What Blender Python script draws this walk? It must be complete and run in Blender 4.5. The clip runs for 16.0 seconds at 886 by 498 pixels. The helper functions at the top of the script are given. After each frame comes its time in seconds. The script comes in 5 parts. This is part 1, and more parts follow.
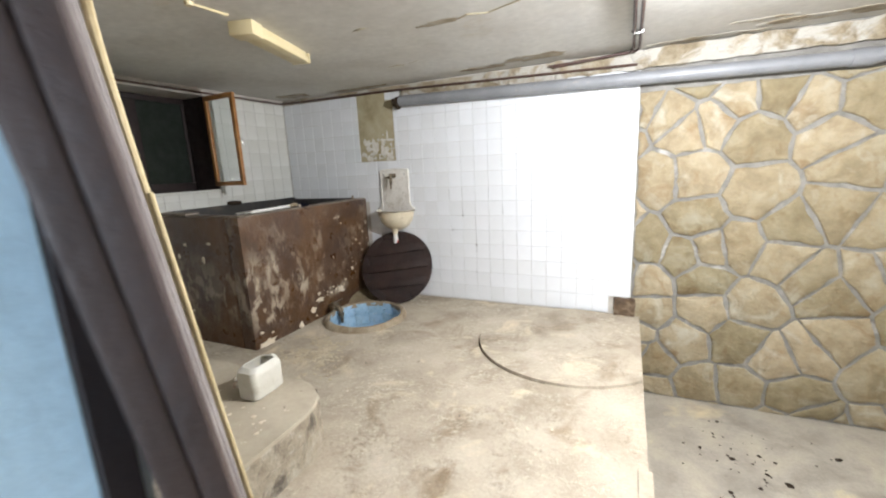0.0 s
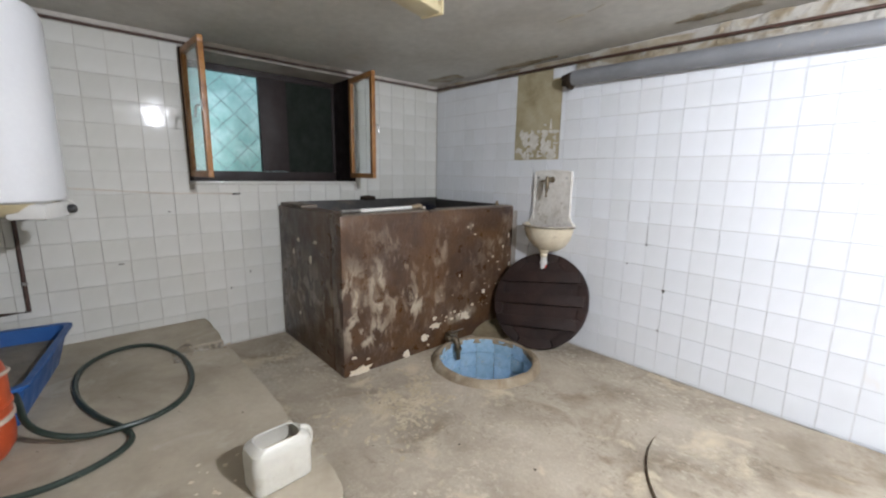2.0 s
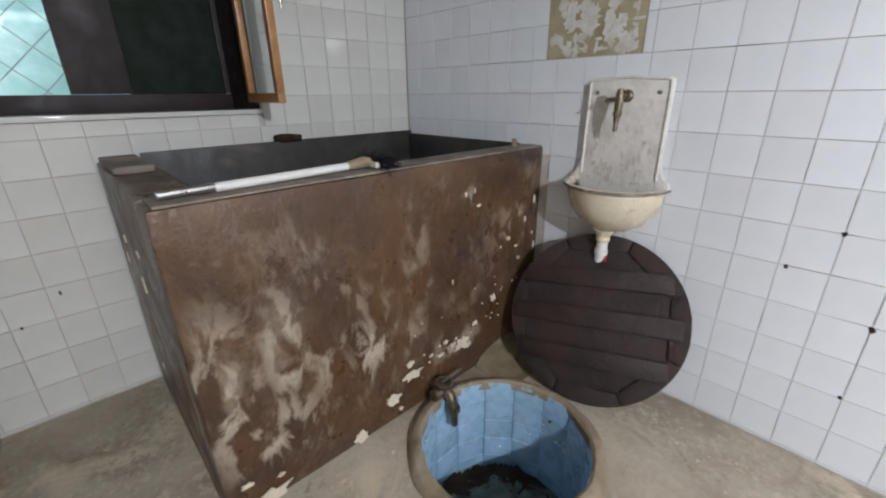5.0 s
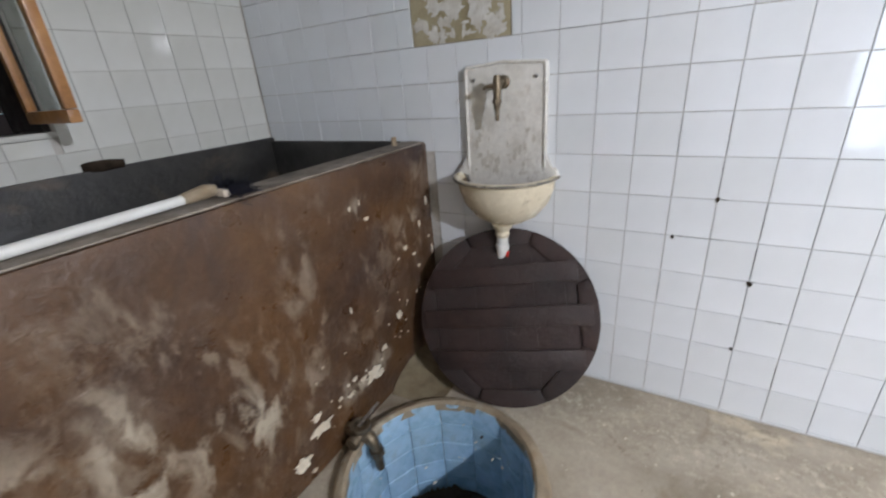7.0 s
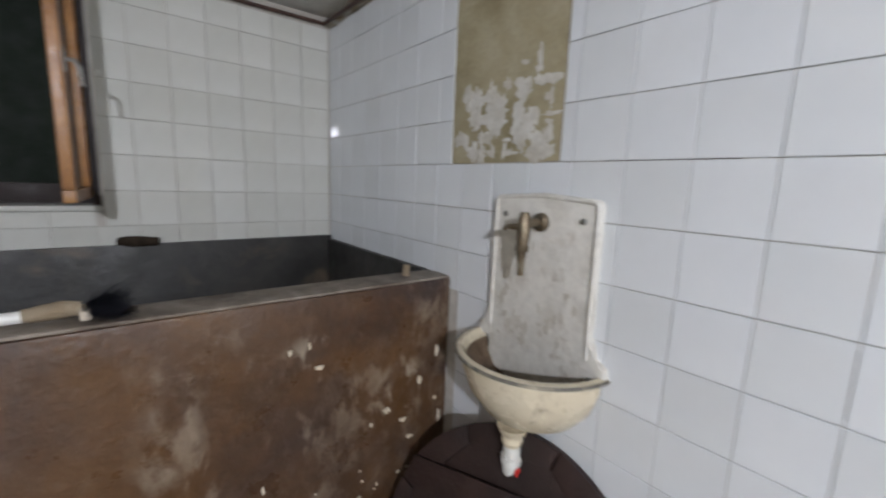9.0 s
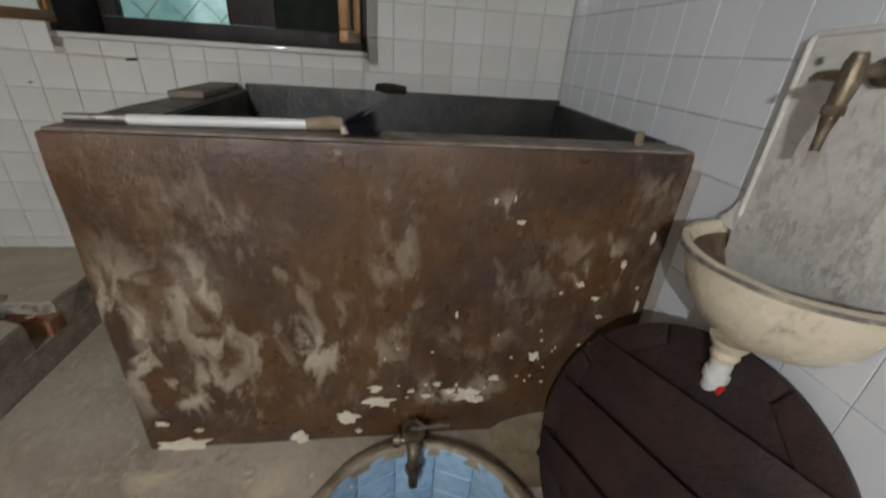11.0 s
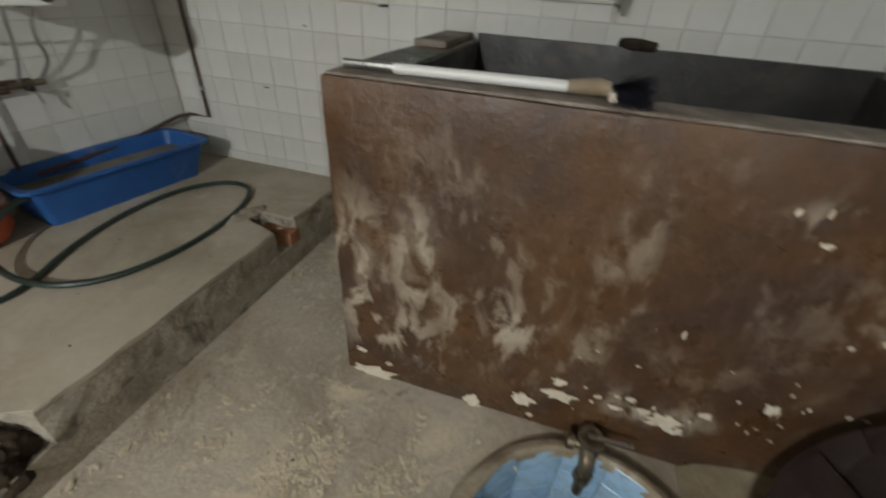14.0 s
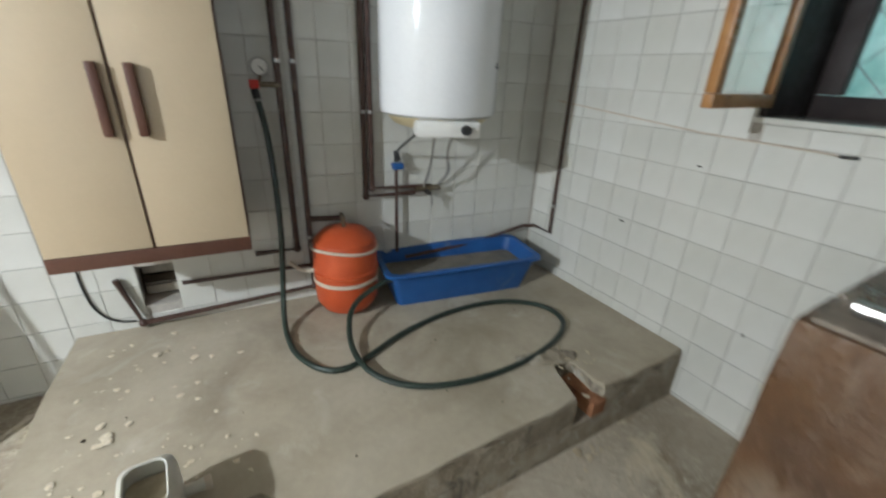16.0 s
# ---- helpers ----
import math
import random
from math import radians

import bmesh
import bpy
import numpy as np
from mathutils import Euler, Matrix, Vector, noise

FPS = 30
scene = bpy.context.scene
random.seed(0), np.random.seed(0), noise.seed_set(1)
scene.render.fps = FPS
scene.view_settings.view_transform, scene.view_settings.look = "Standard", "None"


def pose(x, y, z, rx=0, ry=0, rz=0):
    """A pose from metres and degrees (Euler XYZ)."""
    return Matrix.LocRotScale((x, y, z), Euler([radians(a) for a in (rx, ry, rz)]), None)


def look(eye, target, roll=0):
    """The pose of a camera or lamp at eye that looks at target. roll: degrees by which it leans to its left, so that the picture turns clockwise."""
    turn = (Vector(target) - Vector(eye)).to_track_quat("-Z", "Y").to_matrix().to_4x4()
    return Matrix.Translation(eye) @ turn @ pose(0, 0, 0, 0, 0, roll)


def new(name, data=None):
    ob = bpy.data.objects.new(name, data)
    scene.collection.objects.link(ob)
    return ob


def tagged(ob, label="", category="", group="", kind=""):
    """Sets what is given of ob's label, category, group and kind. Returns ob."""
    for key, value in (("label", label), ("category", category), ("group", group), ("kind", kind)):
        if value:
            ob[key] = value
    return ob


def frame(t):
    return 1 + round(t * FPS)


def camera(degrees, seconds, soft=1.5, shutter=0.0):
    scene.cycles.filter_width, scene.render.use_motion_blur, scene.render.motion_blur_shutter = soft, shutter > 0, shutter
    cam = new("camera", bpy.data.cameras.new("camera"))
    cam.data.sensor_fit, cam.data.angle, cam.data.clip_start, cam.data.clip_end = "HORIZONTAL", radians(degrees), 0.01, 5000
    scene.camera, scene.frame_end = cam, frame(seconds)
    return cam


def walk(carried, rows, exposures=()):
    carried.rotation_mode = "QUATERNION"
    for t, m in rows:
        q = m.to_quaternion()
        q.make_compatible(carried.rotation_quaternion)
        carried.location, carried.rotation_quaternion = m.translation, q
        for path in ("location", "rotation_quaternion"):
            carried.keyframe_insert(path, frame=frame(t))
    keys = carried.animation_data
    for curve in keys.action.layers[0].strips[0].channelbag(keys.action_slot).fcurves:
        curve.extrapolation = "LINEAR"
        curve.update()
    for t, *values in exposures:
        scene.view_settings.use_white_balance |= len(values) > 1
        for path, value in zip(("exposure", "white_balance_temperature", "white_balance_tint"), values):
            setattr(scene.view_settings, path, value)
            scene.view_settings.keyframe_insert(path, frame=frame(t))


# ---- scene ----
cam = camera(95.0, 16.0, soft=2.0, shutter=0.5)
PATH = [
    (0, (0.427, 0.087, 1.515), (-0.392, 1.868, 1.119), -2.7),
    (0.5, (0.407, 0.293, 1.487), (-0.497, 2.026, 1.062), -1.2),
    (1, (0.284, 0.554, 1.472), (-0.72, 2.239, 1.081), -0.5),
    (1.5, (0.138, 0.821, 1.506), (-1.078, 2.371, 1.161), 0.2),
    (2, (0.003, 1.142, 1.468), (-1.47, 2.445, 1.108), 0.9),
    (2.5, (-0.167, 1.401, 1.467), (-1.656, 2.64, 0.969), 0.8),
    (3, (-0.421, 1.592, 1.459), (-1.857, 2.846, 0.854), -1.0),
    (3.5, (-0.607, 1.833, 1.431), (-2.071, 3.033, 0.783), -3.5),
    (4, (-0.788, 2.048, 1.438), (-2.221, 3.25, 0.731), -2.3),
    (4.2, (-0.882, 2.105, 1.438), (-2.286, 3.349, 0.745), -1.1),
    (6.3, (-1.486, 2.428, 1.509), (-2.699, 3.787, 0.684), -4.1),
    (6.5, (-1.451, 2.429, 1.496), (-2.565, 3.852, 0.639), -5.1),
    (7, (-1.373, 2.486, 1.469), (-2.33, 4.065, 0.7), -4.6),
    (7.5, (-1.231, 2.663, 1.483), (-2.308, 4.233, 0.871), -2.2),
    (8, (-1.224, 2.878, 1.511), (-2.329, 4.477, 1.039), -2.2),
    (8.5, (-1.265, 3.107, 1.535), (-2.457, 4.67, 1.166), 0.3),
    (9, (-1.314, 3.272, 1.541), (-2.858, 4.502, 1.223), 2.2),
    (9.5, (-1.356, 3.32, 1.549), (-3.138, 4.141, 1.164), 3.8),
    (10, (-1.355, 3.32, 1.525), (-3.211, 3.881, 1.037), 3.0),
    (10.2, (-1.36, 3.301, 1.509), (-3.219, 3.79, 0.956), 3.5),
    (12.3, (-1.315, 3.356, 1.336), (-2.83, 3.35, 0.03), 0.1),
    (12.5, (-1.337, 3.362, 1.34), (-2.837, 3.316, 0.017), -0.6),
    (13, (-1.358, 3.306, 1.357), (-2.9, 3.214, 0.086), 0.9),
    (13.5, (-1.412, 3.21, 1.381), (-3.01, 2.983, 0.2), 3.2),
    (14, (-1.469, 3.096, 1.409), (-3.079, 2.651, 0.309), 4.0),
    (14.5, (-1.515, 2.959, 1.437), (-3.1, 2.242, 0.45), 4.2),
    (15, (-1.541, 2.839, 1.46), (-2.992, 1.822, 0.533), 2.9),
    (15.5, (-1.66, 2.725, 1.453), (-2.849, 1.391, 0.555), 2.2),
    (16, (-1.765, 2.613, 1.5), (-2.697, 1.034, 0.702), 2.4),
]
EXPOSURES = [(0, 0.28, 6250, 11), (1.0, 0.2, 6200, 12), (2.0, 0.08, 6000, 13), (3.5, 0.08, 5950, 13), (7.0, 0.05, 5900, 13), (10.0, -0.18, 6050, 13), (12.5, -0.6, 6450, 9), (13.5, -0.5, 6450, 8), (14.5, -0.15, 6150, 7), (16.0, 0.25, 5950, 5)]
walk(cam, [(t, look(eye, target, roll)) for t, eye, target, roll in PATH], EXPOSURES)

# ---- light ----
world = bpy.data.worlds.new("sky")
scene.world = world
world.use_nodes = True
sky = world.node_tree.nodes.new("ShaderNodeTexSky")
sky.sky_type, sky.sun_disc, sky.sun_elevation, sky.sun_rotation = "NISHITA", False, radians(50), radians(90)
world.node_tree.nodes["Background"].inputs["Strength"].default_value = 0.15
world.node_tree.links.new(sky.outputs[0], world.node_tree.nodes["Background"].inputs["Color"])


def lamp(name, kind, energy, color, at, **settings):
    data = bpy.data.lights.new(name, kind)
    data.energy, data.color = energy, color
    ob = new(name, data)
    ob.matrix_world = at
    return ob, data


sun, sun_data = lamp("sun", "SUN", 3.0, (1.0, 0.95, 0.88), look((40, 0, 48), (0, 0, 0)))
sun_data.angle = radians(0.5)
# the bare bulb under the ceiling beside the steps, out of sight
bulb, bulb_data = lamp("bulb_light", "POINT", 330, (0.95, 0.955, 0.96), pose(1.0, 2.2, 2.33))
bulb_data.shadow_soft_size = 0.04
# bluish fill lamp added to brighten the door reveal, in an assumed hall opening
hall_fill, hall_fill_data = lamp("hall_fill", "AREA", 75, (0.80, 0.90, 1.0), look((0.5, -2.45, 1.1), (0.5, 0.0, 1.1)))
hall_fill_data.shape, hall_fill_data.size, hall_fill_data.size_y = "RECTANGLE", 1.4, 2.0


# ---- materials ----
def mat(name, colors, scale=8.0, rough=0.6, metal=0.0, bump=0.2, fine=60.0, stain=None, stain_scale=1.6, stain_at=(0.52, 0.66), vary=0.0, distance=0.01,
        transmission=0.0, rough_vary=0.12, grainy=0.6, second=None, second_scale=1.1, second_at=(0.55, 0.7)):
    """A surface of a few colours in clouds, with finer grain over it, stains of their own shape, and relief."""
    m = bpy.data.materials.new(name)
    m.use_nodes = True
    nt = m.node_tree
    b = nt.nodes["Principled BSDF"]

    def node(kind, **inputs):
        n = nt.nodes.new(kind)
        for key, value in inputs.items():
            n.inputs[key].default_value = value
        return n

    co = node("ShaderNodeTexCoord").outputs["Object"]

    def cloud(s, detail=6.0, distortion=0.0):
        n = node("ShaderNodeTexNoise", Scale=s, Detail=detail, Roughness=0.6, Distortion=distortion)
        nt.links.new(co, n.inputs["Vector"])
        return n.outputs["Fac"]

    def ramp(source, stops):
        r = nt.nodes.new("ShaderNodeValToRGB")
        while len(r.color_ramp.elements) < len(stops):
            r.color_ramp.elements.new(0.5)
        for e, (at, c) in zip(r.color_ramp.elements, stops):
            e.position, e.color = at, (*c, 1) if len(c) == 3 else c
        nt.links.new(source, r.inputs["Fac"])
        return r.outputs["Color"]

    def mix(fac, a, c, kind="MIX"):
        n = nt.nodes.new("ShaderNodeMix")
        n.data_type, n.blend_type = "RGBA", kind
        if isinstance(fac, float):
            n.inputs[0].default_value = fac
        else:
            nt.links.new(fac, n.inputs[0])
        for socket, value in ((n.inputs[6], a), (n.inputs[7], c)):
            if isinstance(value, tuple):
                socket.default_value = (*value, 1)
            else:
                nt.links.new(value, socket)
        return n.outputs[2]

    k = len(colors)
    big = cloud(scale, distortion=0.3)
    color = ramp(big, [(0.3 + 0.4 * i / max(k - 1, 1), c) for i, c in enumerate(colors)])
    grain = ramp(cloud(fine, 4.0), [(0.3, (0.84, 0.84, 0.84)), (0.7, (1.1, 1.1, 1.1))])
    color = mix(grainy, color, grain, "MULTIPLY")
    if second:
        broad = ramp(cloud(second_scale, 9.0, 1.2), [(second_at[0], (0, 0, 0)), (second_at[1], (1, 1, 1))])
        color = mix(broad, color, second)
    if stain:
        spots = ramp(cloud(stain_scale, 8.0, 0.6), [(stain_at[0], (0, 0, 0)), (stain_at[1], (1, 1, 1))])
        color = mix(spots, color, stain)
    if vary:
        info = nt.nodes.new("ShaderNodeObjectInfo")
        r = ramp(info.outputs["Random"], [(0.0, (1 - vary, 1 - vary, 1 - vary * 1.2)), (1.0, (1.0, 1.0, 1.0))])
        color = mix(1.0, color, r, "MULTIPLY")
    nt.links.new(color, b.inputs["Base Color"])
    b.inputs["Metallic"].default_value = metal
    lo, hi = max(rough - rough_vary, 0.02), min(rough + rough_vary, 1.0)
    nt.links.new(ramp(cloud(scale * 2.3), [(0.3, (lo,) * 3), (0.7, (hi,) * 3)]), b.inputs["Roughness"])
    if transmission:
        b.inputs["Transmission Weight"].default_value = transmission
    if bump:
        n = node("ShaderNodeBump", Strength=bump, Distance=distance)
        s = nt.nodes.new("ShaderNodeMath")
        s.operation = "ADD"
        nt.links.new(cloud(fine, 5.0), s.inputs[0])
        nt.links.new(cloud(scale * 1.7, 5.0), s.inputs[1])
        nt.links.new(s.outputs[0], n.inputs["Height"])
        nt.links.new(n.outputs[0], b.inputs["Normal"])
    return m


CONCRETE = mat("concrete_floor", [(0.27, 0.225, 0.165), (0.40, 0.345, 0.265), (0.48, 0.43, 0.345)], 2.2, 0.75, second=(0.20, 0.145, 0.085), second_scale=1.9, second_at=(0.55, 0.72), bump=0.3, fine=45, stain=(0.58, 0.50, 0.36), stain_scale=2.7, stain_at=(0.57, 0.68))
SCREED = mat("smooth_screed", [(0.30, 0.258, 0.188), (0.395, 0.345, 0.262), (0.45, 0.40, 0.315)], 1.8, 0.7, bump=0.1, fine=28, grainy=0.35, stain=(0.25, 0.21, 0.155), stain_scale=1.6, stain_at=(0.56, 0.76), second=(0.47, 0.43, 0.355), second_scale=3.2, second_at=(0.58, 0.72))
CONCRETE_DARK = mat("concrete_pit", [(0.22, 0.20, 0.17), (0.33, 0.30, 0.25), (0.42, 0.38, 0.30)], 2.5, 0.8, bump=0.4, fine=40, stain=(0.5, 0.42, 0.28), stain_at=(0.6, 0.7))
CONCRETE_EDGE = mat("concrete_edge", [(0.20, 0.165, 0.12), (0.32, 0.275, 0.205), (0.42, 0.38, 0.31)], 6, 0.85, bump=0.7, fine=50, stain=(0.10, 0.082, 0.062), stain_scale=5, stain_at=(0.54, 0.66), second=(0.46, 0.43, 0.37), second_scale=8.0, second_at=(0.58, 0.68))
PLASTER = mat("ceiling_plaster", [(0.50, 0.48, 0.435), (0.58, 0.565, 0.525), (0.63, 0.62, 0.58)], 1.3, 0.8, bump=0.25, fine=18, stain=(0.45, 0.39, 0.28), stain_scale=1.1, stain_at=(0.64, 0.76), distance=0.012)
CRUMBLE = mat("crumbling_plaster", [(0.17, 0.13, 0.075), (0.30, 0.25, 0.17), (0.43, 0.39, 0.31)], 6, 0.9, bump=0.9, fine=40, stain=(0.42, 0.395, 0.345), stain_scale=3.5, stain_at=(0.48, 0.56), distance=0.025)
BARE = mat("bare_mortar", [(0.27, 0.225, 0.125), (0.37, 0.32, 0.20), (0.42, 0.37, 0.25)], 6, 0.9, bump=0.5, fine=70)
GLUE = mat("white_glue", [(0.48, 0.45, 0.38), (0.68, 0.67, 0.63)], 14, 0.85, bump=0.6, fine=60)
GROUT = mat("grout", [(0.34, 0.31, 0.27), (0.56, 0.53, 0.48)], 4, 0.9, bump=0.3, fine=50)
TILE = mat("white_tile", [(0.69, 0.705, 0.725), (0.745, 0.765, 0.79)], 3.0, 0.05, bump=0.03, fine=5, vary=0.06, stain=(0.68, 0.62, 0.50), stain_scale=1.2, stain_at=(0.66, 0.8), rough_vary=0.03, grainy=0.12)
TILE_OLD = mat("cream_tile", [(0.60, 0.595, 0.55), (0.68, 0.68, 0.645)], 3.0, 0.045, bump=0.03, fine=5, vary=0.08, stain=(0.58, 0.51, 0.38), stain_scale=1.4, stain_at=(0.62, 0.8), rough_vary=0.04, grainy=0.15)
WALL = mat("render_wall", [(0.55, 0.52, 0.46), (0.64, 0.61, 0.55)], 2, 0.85, bump=0.3, fine=40)
BLUE_WALL = mat("pale_blue_paint", [(0.48, 0.62, 0.72), (0.55, 0.69, 0.78)], 2, 0.7, bump=0.15, fine=40)
STONE = mat("yellow_stone", [(0.25, 0.195, 0.12), (0.345, 0.28, 0.18), (0.41, 0.35, 0.25)], 6, 0.85, bump=0.8, fine=30, vary=0.42, stain=(0.24, 0.16, 0.08), stain_scale=4.5, stain_at=(0.55, 0.72), distance=0.012, second=(0.43, 0.39, 0.31), second_scale=3.6)
MORTAR = mat("grey_mortar", [(0.15, 0.14, 0.125), (0.26, 0.25, 0.225)], 7, 0.9, bump=0.6, fine=60, stain=(0.38, 0.365, 0.335), stain_scale=3, stain_at=(0.58, 0.7))
TUB_PAINT = mat("brown_red_paint", [(0.057, 0.027, 0.011), (0.090, 0.043, 0.016), (0.120, 0.061, 0.023)], 3.1, 0.38, bump=0.4, fine=40, stain=(0.040, 0.024, 0.020), stain_scale=1.7, stain_at=(0.46, 0.66), rough_vary=0.18)


def bloom(m, color, coarse, fine, at, places=(), veins=False, most=1.0, distort=0.2, detail=14.0, rough=0.74):
    """Pale salt bloom over a painted surface: crackled patches that run downwards, rough to the touch."""
    nt = m.node_tree
    b = nt.nodes["Principled BSDF"]
    old = b.inputs["Base Color"].links[0].from_socket
    co = nt.nodes.new("ShaderNodeTexCoord")
    mp = nt.nodes.new("ShaderNodeMapping")
    mp.inputs["Scale"].default_value = (1.0, 1.0, 0.6)
    nt.links.new(co.outputs["Object"], mp.inputs["Vector"])
    facs = []
    for s, d, lo, hi in ((coarse, 0.6, at - 0.04, at + 0.10), (fine, distort, 0.50, 0.60)):
        n = nt.nodes.new("ShaderNodeTexNoise")
        n.inputs["Scale"].default_value, n.inputs["Detail"].default_value, n.inputs["Roughness"].default_value, n.inputs["Distortion"].default_value = s, detail, rough, d
        nt.links.new(mp.outputs[0], n.inputs["Vector"])
        r = nt.nodes.new("ShaderNodeMapRange")
        r.inputs["From Min"].default_value, r.inputs["From Max"].default_value = lo, hi
        value = n.outputs["Fac"]
        if veins and s == fine:
            # thin curling lines where the cloud passes its middle value
            n.inputs["Detail"].default_value, n.inputs["Distortion"].default_value = 5.0, 1.6
            off = nt.nodes.new("ShaderNodeMath")
            off.operation = "SUBTRACT"
            off.inputs[1].default_value = 0.5
            nt.links.new(value, off.inputs[0])
            size = nt.nodes.new("ShaderNodeMath")
            size.operation = "ABSOLUTE"
            nt.links.new(off.outputs[0], size.inputs[0])
            value = size.outputs[0]
            r.inputs["From Min"].default_value, r.inputs["From Max"].default_value = 0.05, 0.0
        r.inputs["To Max"].default_value = most if s == fine else 1.0
        nt.links.new(value, r.inputs["Value"])
        facs.append(r.outputs[0])
    k = nt.nodes.new("ShaderNodeMath")
    k.operation = "MULTIPLY"
    nt.links.new(facs[0], k.inputs[0])
    nt.links.new(facs[1], k.inputs[1])
    # patches of the bloom with a place of their own: (y, z, half width, half height)
    total = None
    for y, z, ry, rz in places:
        sub = nt.nodes.new("ShaderNodeMapping")
        sub.inputs["Location"].default_value, sub.inputs["Scale"].default_value = (0, -y / ry, -z / rz), (0, 1 / ry, 1 / rz)
        nt.links.new(co.outputs["Object"], sub.inputs["Vector"])
        ln = nt.nodes.new("ShaderNodeVectorMath")
        ln.operation = "LENGTH"
        nt.links.new(sub.outputs[0], ln.inputs[0])
        r = nt.nodes.new("ShaderNodeMapRange")
        r.inputs["From Min"].default_value, r.inputs["From Max"].default_value = 1.0, 0.25
        nt.links.new(ln.outputs["Value"], r.inputs["Value"])
        if total is None:
            total = r.outputs[0]
        else:
            mx = nt.nodes.new("ShaderNodeMath")
            mx.operation = "MAXIMUM"
            nt.links.new(total, mx.inputs[0])
            nt.links.new(r.outputs[0], mx.inputs[1])
            total = mx.outputs[0]
    if total is not None:
        k2 = nt.nodes.new("ShaderNodeMath")
        k2.operation = "MULTIPLY"
        nt.links.new(total, k2.inputs[0])
        nt.links.new(facs[1], k2.inputs[1])
        k = k2
    x = nt.nodes.new("ShaderNodeMix")
    x.data_type = "RGBA"
    x.inputs[7].default_value = (*color, 1)
    nt.links.new(k.outputs[0], x.inputs[0])
    nt.links.new(old, x.inputs[6])
    nt.links.new(x.outputs[2], b.inputs["Base Color"])
    bump = nt.nodes.new("ShaderNodeBump")
    bump.inputs["Strength"].default_value, bump.inputs["Distance"].default_value = 0.5, 0.006
    nt.links.new(k.outputs[0], bump.inputs["Height"])
    nt.links.new(b.inputs["Normal"].links[0].from_socket, bump.inputs["Normal"])
    nt.links.new(bump.outputs[0], b.inputs["Normal"])
    return m


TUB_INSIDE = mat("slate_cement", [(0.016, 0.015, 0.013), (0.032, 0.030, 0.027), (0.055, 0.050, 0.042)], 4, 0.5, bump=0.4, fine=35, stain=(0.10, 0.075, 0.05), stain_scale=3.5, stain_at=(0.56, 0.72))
TUB_RIM = mat("worn_cement_rim", [(0.10, 0.075, 0.055), (0.20, 0.165, 0.13), (0.30, 0.26, 0.22)], 7, 0.7, bump=0.5, fine=40)
FLAKE = mat("bare_plaster_flake", [(0.58, 0.50, 0.37), (0.72, 0.65, 0.53)], 12, 0.9, bump=0.4, fine=60)
WELL_TILE = mat("blue_tile", [(0.28, 0.46, 0.66), (0.36, 0.55, 0.74), (0.45, 0.63, 0.80)], 5, 0.3, bump=0.12, fine=25, vary=0.16, stain=(0.20, 0.24, 0.24), stain_scale=5, stain_at=(0.62, 0.74))
WELL_FLOOR = mat("dirty_blue_tile", [(0.09, 0.11, 0.10), (0.17, 0.205, 0.19), (0.25, 0.30, 0.28)], 7, 0.8, bump=0.3, fine=40, stain=(0.035, 0.024, 0.016), stain_scale=5, stain_at=(0.46, 0.58), vary=0.25)
DIRT = mat("dark_dirt", [(0.02, 0.014, 0.010), (0.06, 0.045, 0.031)], 12, 1.0, bump=0.4, fine=70, distance=0.02)
DIRT.node_tree.nodes["Principled BSDF"].inputs["Specular IOR Level"].default_value = 0.1
BASIN_DIRT = mat("brown_basin_dirt", [(0.045, 0.026, 0.015), (0.12, 0.078, 0.045), (0.24, 0.18, 0.12)], 9, 0.9, bump=0.6, fine=60)
RIM_STONE = mat("worn_brown_cement", [(0.20, 0.15, 0.095), (0.29, 0.23, 0.155), (0.37, 0.31, 0.225)], 5, 0.8, bump=0.55, fine=38, vary=0.4, stain=(0.24, 0.16, 0.08), stain_scale=4.5, stain_at=(0.55, 0.72), distance=0.012, second=(0.45, 0.40, 0.31), second_scale=2.6)
DARK_WOOD = mat("dark_stained_wood", [(0.010, 0.0045, 0.0036), (0.020, 0.009, 0.007), (0.033, 0.015, 0.0115)], 5, 0.58, bump=0.4, fine=60, stain=(0.10, 0.075, 0.06), stain_scale=7, stain_at=(0.66, 0.76))
BROWN_WOOD = mat("brown_frame_wood", [(0.011, 0.0055, 0.005), (0.02, 0.0095, 0.008)], 6, 0.6, bump=0.15, fine=60)
DOOR_BROWN = mat("brown_door_paint", [(0.024, 0.013, 0.011), (0.042, 0.023, 0.019)], 6, 0.55, bump=0.25, fine=50, stain=(0.10, 0.045, 0.02), stain_scale=5, stain_at=(0.6, 0.7))
ORANGE_WOOD = mat("varnished_wood", [(0.20, 0.085, 0.022), (0.33, 0.15, 0.042), (0.40, 0.20, 0.065)], 9, 0.35, bump=0.15, fine=70)
PALE_WOOD = mat("weathered_white_board", [(0.12, 0.098, 0.092), (0.20, 0.175, 0.166), (0.27, 0.245, 0.235)], 4, 0.75, bump=0.4, fine=30)
CABINET = mat("cream_laminate", [(0.47, 0.375, 0.255), (0.515, 0.42, 0.29)], 1.5, 0.4, bump=0.03, fine=60, grainy=0.12)
CABINET_EDGE = mat("brown_laminate", [(0.075, 0.028, 0.016), (0.11, 0.045, 0.026)], 5, 0.45, bump=0.1, fine=60)
ENAMEL = mat("cream_enamel", [(0.60, 0.52, 0.37), (0.70, 0.63, 0.48)], 5, 0.25, bump=0.06, fine=30, stain=(0.40, 0.32, 0.20), stain_scale=6, stain_at=(0.63, 0.75), grainy=0.12)
